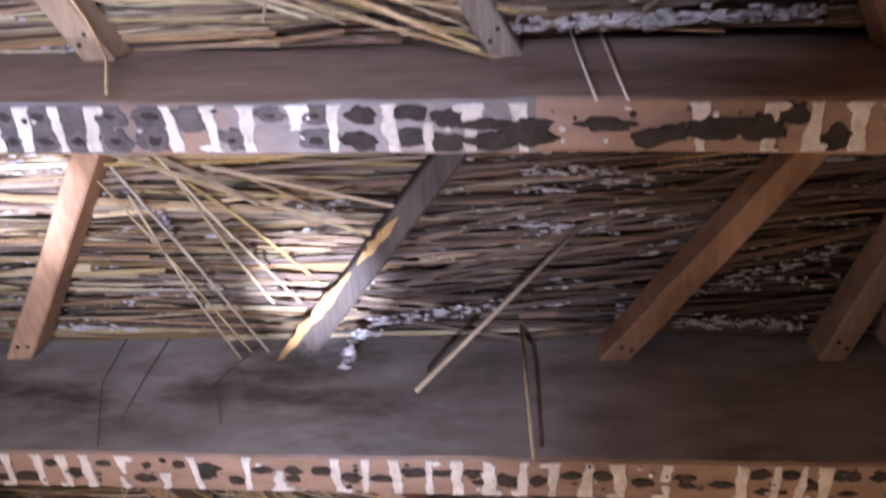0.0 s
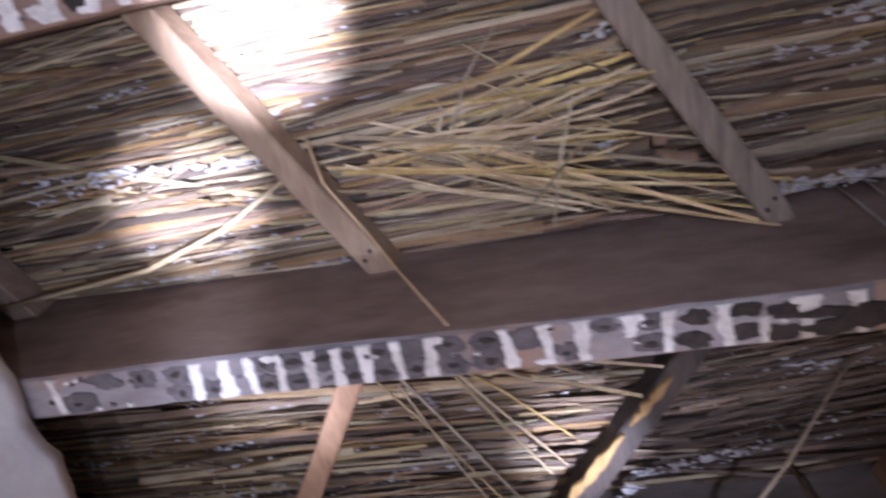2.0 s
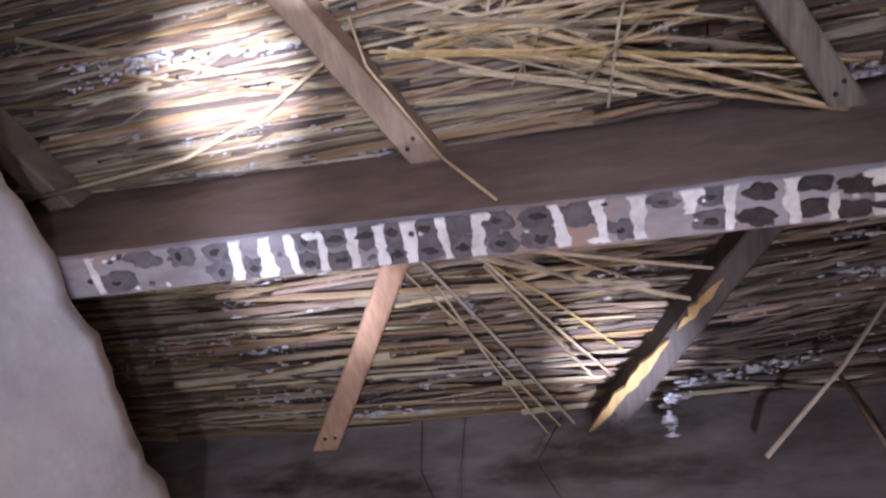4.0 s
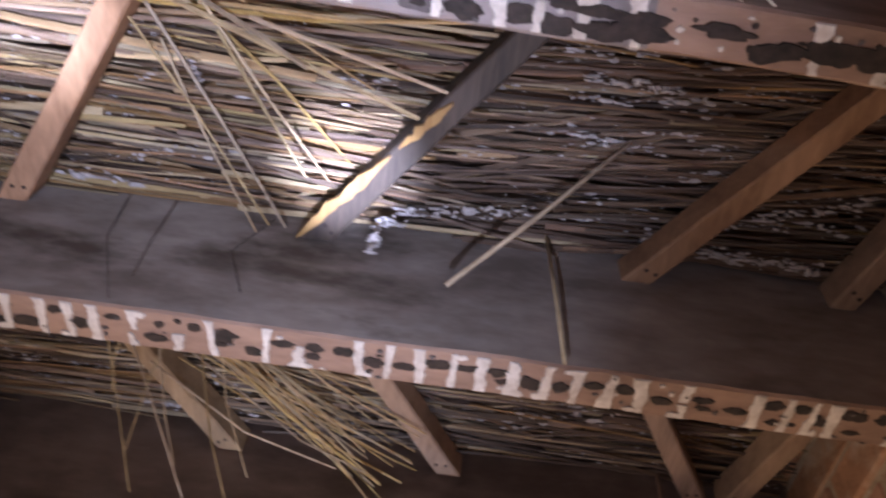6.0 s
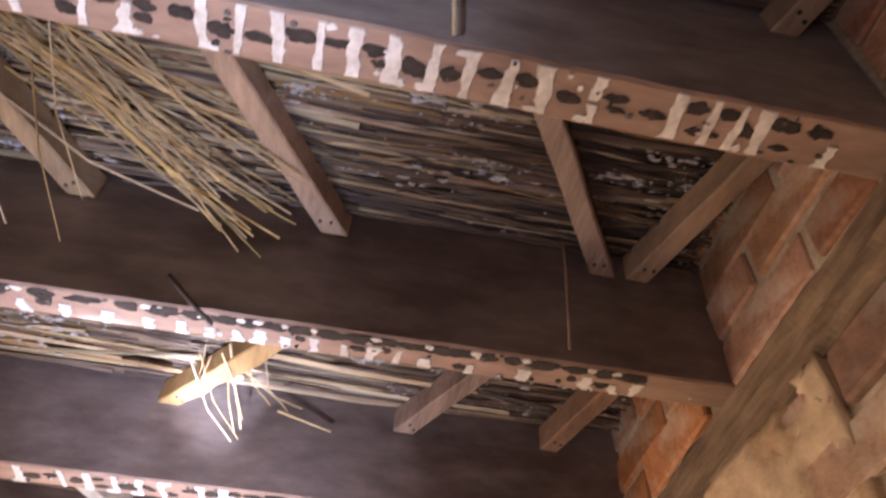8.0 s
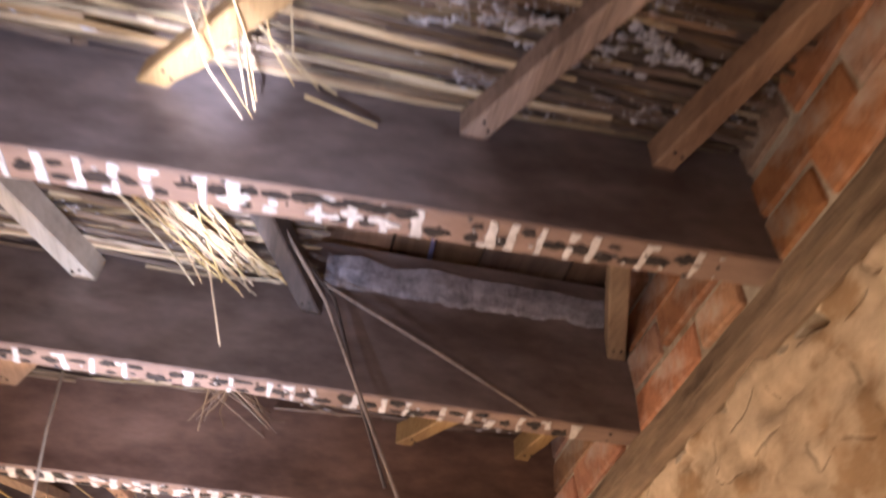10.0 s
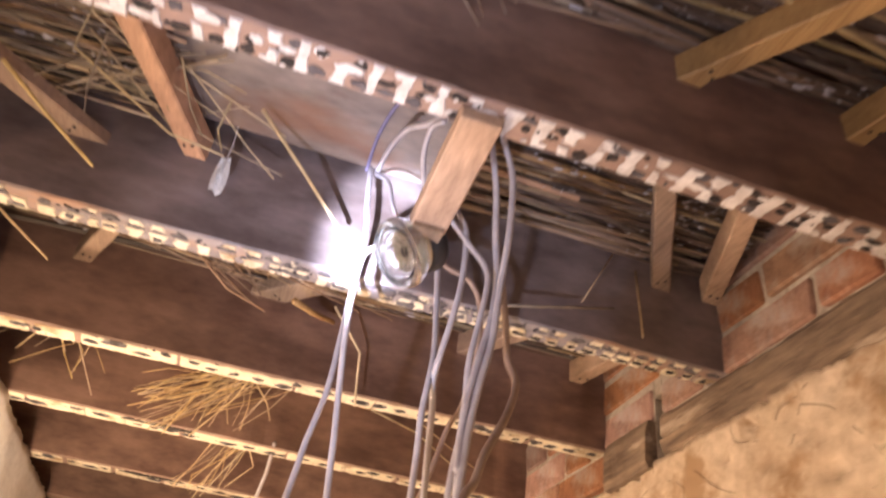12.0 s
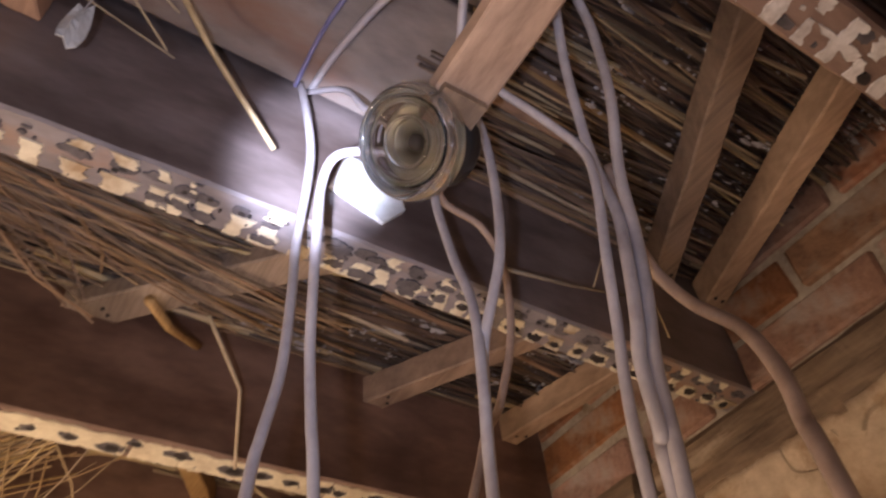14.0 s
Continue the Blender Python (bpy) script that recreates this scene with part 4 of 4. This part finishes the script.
# ---- the lamp holder on its bracket, and the cables ----
def lamp_holder():
    facing = Vector((-0.75, -0.12, -0.64)).normalized()
    centre = Vector((0.262, 2.232, 2.16))
    m = Matrix.Translation(centre) @ facing.to_track_quat("Z", "Y").to_matrix().to_4x4()
    base = new("lamp_holder")
    base.location = (0.278, 2.02, 2.2)
    tagged(base, "clear glass lamp holder on a bare wooden bracket", "lamp")
    inv = Matrix.Translation(-base.location)

    def piece(name, shape, mat, label, parent=None, smooth=True):
        shape.v = [inv @ v for v in shape.v]
        return part(name, shape, mat, parent or base, label, smooth)

    def turned(profile, sides=40):
        s = Shape().lathe(profile, sides)
        s.v = [m @ v for v in s.v]
        return s

    s, n = Shape(), 10
    for i in range(n + 1):
        f = i / n
        y = 1.99 + 0.205 * f
        for x, z in ((0.253, 2.180), (0.301, 2.180), (0.303, 2.198), (0.251, 2.198)):
            s.v.append(Vector((x + 0.004 * f + 0.0012 * noise.noise(Vector((y * 40, x * 90, z))), y, z - 0.004 * f)))
    for i in range(n):
        for j in range(4):
            q, r = i * 4 + j, i * 4 + (j + 1) % 4
            s.f.append([q, r, r + 4, q + 4])
    s.f += [[0, 1, 2, 3], [n * 4 + j for j in (3, 2, 1, 0)]]
    bevel(piece("bracket", s, LATH, "bare orange wooden bracket", smooth=False), 0.002, 1)
    piece("clamp", Shape().box((0.260, 2.180, 2.168), (0.300, 2.215, 2.184)), LATH, "varnished brown mounting block", smooth=False)
    glass = piece("glass_cover", turned([(0.0, 0.012), (0.012, 0.0115), (0.022, 0.009), (0.030, 0.010), (0.0365, 0.010), (0.0365, 0.003), (0.030, 0.005), (0.022, 0.003), (0.012, 0.0055), (0.0, 0.006)]), GLASS, "clear moulded glass ring")
    rim = [(0.0425 + 0.0052 * math.cos(a), 0.003 + 0.011 * math.sin(a)) for a in [2 * math.pi * q / 14 for q in range(15)]]
    piece("rim", turned(rim), FROST, "frosted whitish glass rim")
    for r, h in ((0.0315, 0.0125), (0.0205, 0.0105)):
        ring = [(r + 0.0016 * math.cos(a), h + 0.0016 * math.sin(a)) for a in [2 * math.pi * q / 8 for q in range(9)]]
        piece("moulded_ring", turned(ring), GLASS, "", glass)
    piece("contact_cup", turned([(0.0, -0.012), (0.010, -0.012), (0.010, -0.004), (0.017, -0.003), (0.018, -0.001), (0.0195, -0.003), (0.0195, -0.016), (0.030, -0.017), (0.034, -0.012), (0.036, -0.013), (0.036, -0.02)]), BRASS, "dull brass contact cup")
    piece("socket_core", turned([(0.0, -0.002), (0.005, -0.002), (0.007, -0.004), (0.0075, -0.012), (0.0, -0.012)], 20), BLACK, "dark socket core")
    piece("body", turned([(0.0, -0.019), (0.034, -0.019), (0.037, -0.022), (0.0375, -0.044), (0.034, -0.052), (0.022, -0.058), (0.0, -0.058)]), BLACK, "round black backing body")
    return base


lamp_holder()


def cable(label, points, mat=CABLE, radius=0.0042, fall=True):
    """A hanging cable through the points, then straight down to the floor."""
    pts = [Vector(p) for p in points]
    if fall:
        x, y, z = pts[-1]
        lean = (pts[-1] - pts[-3]) / max(pts[-3].z - pts[-1].z, 0.01)
        pts += [Vector((x + lean.x * 0.15, y + lean.y * 0.15, z - 0.25)), Vector((x + lean.x * 0.2, y + 0.02, 0.9)), Vector((x + lean.x * 0.2, y + 0.02, radius))]
    out = []
    for i in range(len(pts) - 1):
        p0, p1, p2, p3 = pts[max(i - 1, 0)], pts[i], pts[i + 1], pts[min(i + 2, len(pts) - 1)]
        for q in range(5):
            u = q / 5
            out.append(0.5 * (2 * p1 + (p2 - p0) * u + (2 * p0 - 5 * p1 + 4 * p2 - p3) * u * u + (3 * p1 - p0 - 3 * p2 + p3) * u ** 3))
    out.append(pts[-1])
    return tagged(part("cable", Shape().tube(out, radius, 10), mat, smooth=True), label, "cable", "hanging cables")


PALE, BROWN = "pale grey sheathed cable hanging below the joists", "brownish sheathed cable hanging in a loop"
cable(PALE, [(0.212, 2.362, 2.40), (0.217, 2.345, 2.31), (0.225, 2.35, 2.247), (0.222, 2.36, 2.143), (0.221, 2.358, 2.083), (0.218, 2.358, 2.005), (0.208, 2.358, 1.945), (0.202, 2.358, 1.90)])
cable(PALE, [(0.285, 2.245, 2.175), (0.245, 2.28, 2.195), (0.224, 2.295, 2.19), (0.220, 2.31, 2.168), (0.219, 2.312, 2.114), (0.222, 2.32, 2.061), (0.229, 2.335, 2.01), (0.235, 2.34, 1.953), (0.239, 2.34, 1.90)])
cable(PALE, [(0.224, 2.362, 2.395), (0.226, 2.30, 2.388), (0.232, 2.20, 2.345), (0.240, 2.10, 2.265), (0.246, 2.034, 2.22)], fall=False)
cable("thin violet cable looping behind the bracket", [(0.206, 2.362, 2.39), (0.204, 2.28, 2.395), (0.210, 2.17, 2.36), (0.222, 2.08, 2.29), (0.232, 2.034, 2.225)], CABLE_BLUE, 0.0026, False)
cable(PALE, [(0.222, 2.362, 2.39), (0.239, 2.31, 2.334), (0.25, 2.28, 2.261), (0.290, 2.255, 2.20)], radius=0.003, fall=False)
cable(PALE, [(0.246, 2.034, 2.21), (0.242, 2.08, 2.24), (0.246, 2.12, 2.225), (0.27, 2.17, 2.198)], radius=0.0036, fall=False)
cable(PALE, [(0.312, 2.245, 2.21), (0.327, 2.295, 2.207), (0.333, 2.29, 2.12), (0.332, 2.272, 2.044), (0.324, 2.265, 1.961), (0.327, 2.275, 1.89)])
cable(BROWN, [(0.316, 2.25, 2.215), (0.337, 2.30, 2.209), (0.380, 2.30, 2.192), (0.399, 2.30, 2.148), (0.402, 2.31, 2.075), (0.393, 2.33, 2.01), (0.375, 2.345, 1.955)], CABLE_BROWN, 0.0036)
cable(PALE, [(0.320, 2.22, 2.25), (0.346, 2.235, 2.225), (0.349, 2.24, 2.145), (0.340, 2.24, 2.078), (0.335, 2.25, 2.041), (0.334, 2.268, 2.008), (0.342, 2.285, 1.98), (0.348, 2.30, 1.905)])
cable(PALE, [(0.300, 2.034, 2.215), (0.322, 2.09, 2.262), (0.346, 2.125, 2.222), (0.356, 2.14, 2.155), (0.364, 2.148, 2.102), (0.359, 2.142, 2.037), (0.347, 2.14, 1.981), (0.339, 2.143, 1.931), (0.339, 2.15, 1.907), (0.338, 2.152, 1.863), (0.343, 2.16, 1.833)], radius=0.0042)
cable(PALE, [(0.318, 2.034, 2.22), (0.338, 2.085, 2.262), (0.358, 2.10, 2.222), (0.363, 2.112, 2.147), (0.362, 2.13, 2.069), (0.360, 2.136, 2.007), (0.350, 2.138, 1.952), (0.346, 2.146, 1.907), (0.343, 2.15, 1.855)], radius=0.0042)
cable(PALE, [(0.285, 2.14, 2.186), (0.300, 2.168, 2.19), (0.326, 2.155, 2.145), (0.350, 2.145, 2.105), (0.349, 2.143, 2.061), (0.340, 2.15, 1.982), (0.343, 2.16, 1.941), (0.343, 2.168, 1.90), (0.337, 2.17, 1.836)], radius=0.0036)
cable("thick brown cable bending towards the brick wall", [(0.368, 2.14, 2.09), (0.381, 2.15, 2.036), (0.384, 2.148, 1.997), (0.392, 2.138, 1.963), (0.370, 2.105, 1.908), (0.342, 2.084, 1.855), (0.332, 2.08, 1.823), (0.313, 2.07, 1.78)], CABLE_BROWN, 0.0042)


# ---- two boards that close the torn bay behind the bracket ----
for ya, yb, z in ((2.034, 2.192, 2.402), (2.198, 2.364, 2.398)):
    s, n = Shape(), 16
    for i in range(n + 1):
        x = -0.11 + 0.47 * i / n + (0.012 * noise.noise(Vector((ya * 9, i, 2))) if i in (0, n) else 0)
        for y, h in ((ya, z), (yb, z), (yb, z + 0.02), (ya, z + 0.02)):
            s.v.append(Vector((x, y, h + 0.002 * noise.noise(Vector((x * 7, y * 9, 3))))))
    for i in range(n):
        for j in range(4):
            q, r = i * 4 + j, i * 4 + (j + 1) % 4
            s.f.append([q, r, r + 4, q + 4])
    s.f += [[0, 1, 2, 3], [n * 4 + j for j in (3, 2, 1, 0)]]
    tagged(bevel(part("ceiling_board", s, OLD_BOARD), 0.002, 1), "grey-brown stained board between two joists", "board", "boards in the torn bay")

# ---- paper tag on its string ----
tag = new("paper_tag")
tag.location = (0.0, 2.335, 2.345)
tagged(tag, "crumpled white paper tag hanging from a string", "tag")
s = Shape()
for i in range(7):
    for j in range(4):
        u, v = i / 6, j / 3
        w = 0.010 * (0.6 + 0.5 * math.sin(u * 2.6))
        s.v.append(Vector(((v - 0.5) * 2 * w, 0.004 * math.sin(v * 5 + u * 4), -0.035 - 0.065 * u + 0.003 * math.sin(v * 7))))
for i in range(6):
    for j in range(3):
        a = i * 4 + j
        s.f.append([a, a + 1, a + 5, a + 4])
ob = part("paper", s, PAPER, tag, "crumpled white paper")
mod = ob.modifiers.new("thick", "SOLIDIFY")
mod.thickness = 0.0012
part("string", Shape().tube([(0, 0, 0.03), (0.002, 0, -0.01), (0, 0, -0.047)], 0.0009, 5), LIME, tag, "pale string")

# ---- white card behind the lamp ----
s = Shape()
card = ((0.258, 2.262), (0.272, 2.318), (0.332, 2.302), (0.344, 2.268), (0.318, 2.236))
for dy in (0.0, -0.004):
    s.v += [Vector((x, mid_y(6, x) - half_y(6) - 0.001 + dy - 0.006 * (z - 2.236) / 0.08 * (dy < 0), z)) for x, z in card]
s.f += [[0, 1, 2, 3, 4], [9, 8, 7, 6, 5]] + [[i, (i + 1) % 5, 5 + (i + 1) % 5, 5 + i] for i in range(5)]
tagged(part("card", s, PAPER), "torn white card fixed to the joist behind the lamp", "card")

# ---- mortar fillet in the torn bay ----
s, n = Shape(), 50
for i in range(n + 1):
    x = 0.32 + 0.50 * i / n
    top = 2.455 + 0.012 * noise.noise(Vector((x * 12, 1, 1)))
    low = 2.40 + 0.012 * noise.noise(Vector((x * 21, 5, 1))) + 0.006 * noise.noise(Vector((x * 70, 5, 1)))
    out = 0.016 + 0.010 * noise.noise(Vector((x * 15, 2, 7)))
    for dy, z in ((0, low), (-out * 0.5, low + 0.006), (-out, (top + low) / 2), (-out * 1.2, top), (0, top + 0.004)):
        s.v.append(Vector((x, 4 * SPACING - HALF + 0.002 + dy, z)))
for i in range(n):
    for j in range(5):
        q, r = i * 5 + j, i * 5 + (j + 1) % 5
        s.f.append([q, r, r + 5, q + 5])
s.f += [[0, 1, 2, 3, 4], [n * 5 + j for j in (4, 3, 2, 1, 0)]]
tagged(part("mortar_fillet", s, FILLET), "ragged pale mortar fillet along the joist top", "mortar", kind="structure")

# ---- bricks, last ----
BRICK_MESHES = {}


def brick(length, variant, parent, place):
    key = (round(length, 3), variant)
    if key not in BRICK_MESHES:
        rnd = random.Random(hash(key) % 9999)
        s = Shape().box((0, 0, 0), (0.10, length, 0.064), rnd, 0.003)
        me = s.mesh("brick", BRICK)
        bm = bmesh.new()
        bm.from_mesh(me)
        bmesh.ops.bevel(bm, geom=bm.edges[:], offset=0.004, segments=1, affect="EDGES")
        bm.to_mesh(me)
        bm.free()
        BRICK_MESHES[key] = me
    ob = new("brick", BRICK_MESHES[key])
    ob.parent = parent
    ob.location = place
    return ob


rnd = random.Random(77)
masonry = tagged(new("wall_bricks"), "exposed orange bricks with thick pale mortar", "wall", kind="structure")
for k in range(FIRST + 1, LAST + 1):
    ya, yb = (k - 1) * SPACING + HALF + 0.005, k * SPACING - HALF - 0.005
    for row in range(4):
        z = 2.203 + row * 0.076
        first = 0.21 if (row + k) % 2 else 0.112
        spans = ((ya, 2.552), (2.584, yb)) if k == 7 and row == 0 else ((ya, ya + first), (ya + first + 0.012, yb))
        for variant, (a, b) in enumerate(spans):
            brick(round(b - a, 3), variant + 2 * (row % 2), masonry, (RIGHT_X - 0.005 + rnd.uniform(-0.003, 0.003), a, z + rnd.uniform(-0.002, 0.002)))
for row in range(6):
    z = 2.046 - row * 0.076
    y = -0.75 + (0.11 if row % 2 else 0)
    while y < 0.62:
        brick(0.213, row % 3 + 4, masonry, (RIGHT_X - 0.007 + rnd.uniform(-0.003, 0.003), y, z + rnd.uniform(-0.002, 0.002)))
        y += 0.225

y = 2.746
while y < 4.4:
    brick(0.213, 7, masonry, (RIGHT_X - 0.010 + rnd.uniform(-0.006, 0.006), y, 2.126 + rnd.uniform(-0.004, 0.004)))
    y += 0.225
block = Shape()
for i in range(13):
    y = 2.584 + 0.156 * i / 12
    for dx, z in ((-0.020, 2.106), (-0.024, 2.120), (-0.022, 2.180), (-0.014, 2.200), (0.03, 2.200), (0.03, 2.106)):
        block.v.append(Vector((RIGHT_X + dx + 0.004 * noise.noise(Vector((y * 30, z * 40, 2))), y, z + 0.003 * noise.noise(Vector((y * 25, z * 9, 5))))))
for i in range(12):
    for j in range(6):
        q, r = i * 6 + j, i * 6 + (j + 1) % 6
        block.f.append([q, r, r + 6, q + 6])
block.f += [list(range(6)), [72 + j for j in range(6)][::-1]]
tagged(part("timber_block", block, PLATE), "short brown timber block beside a dark slot", "block")
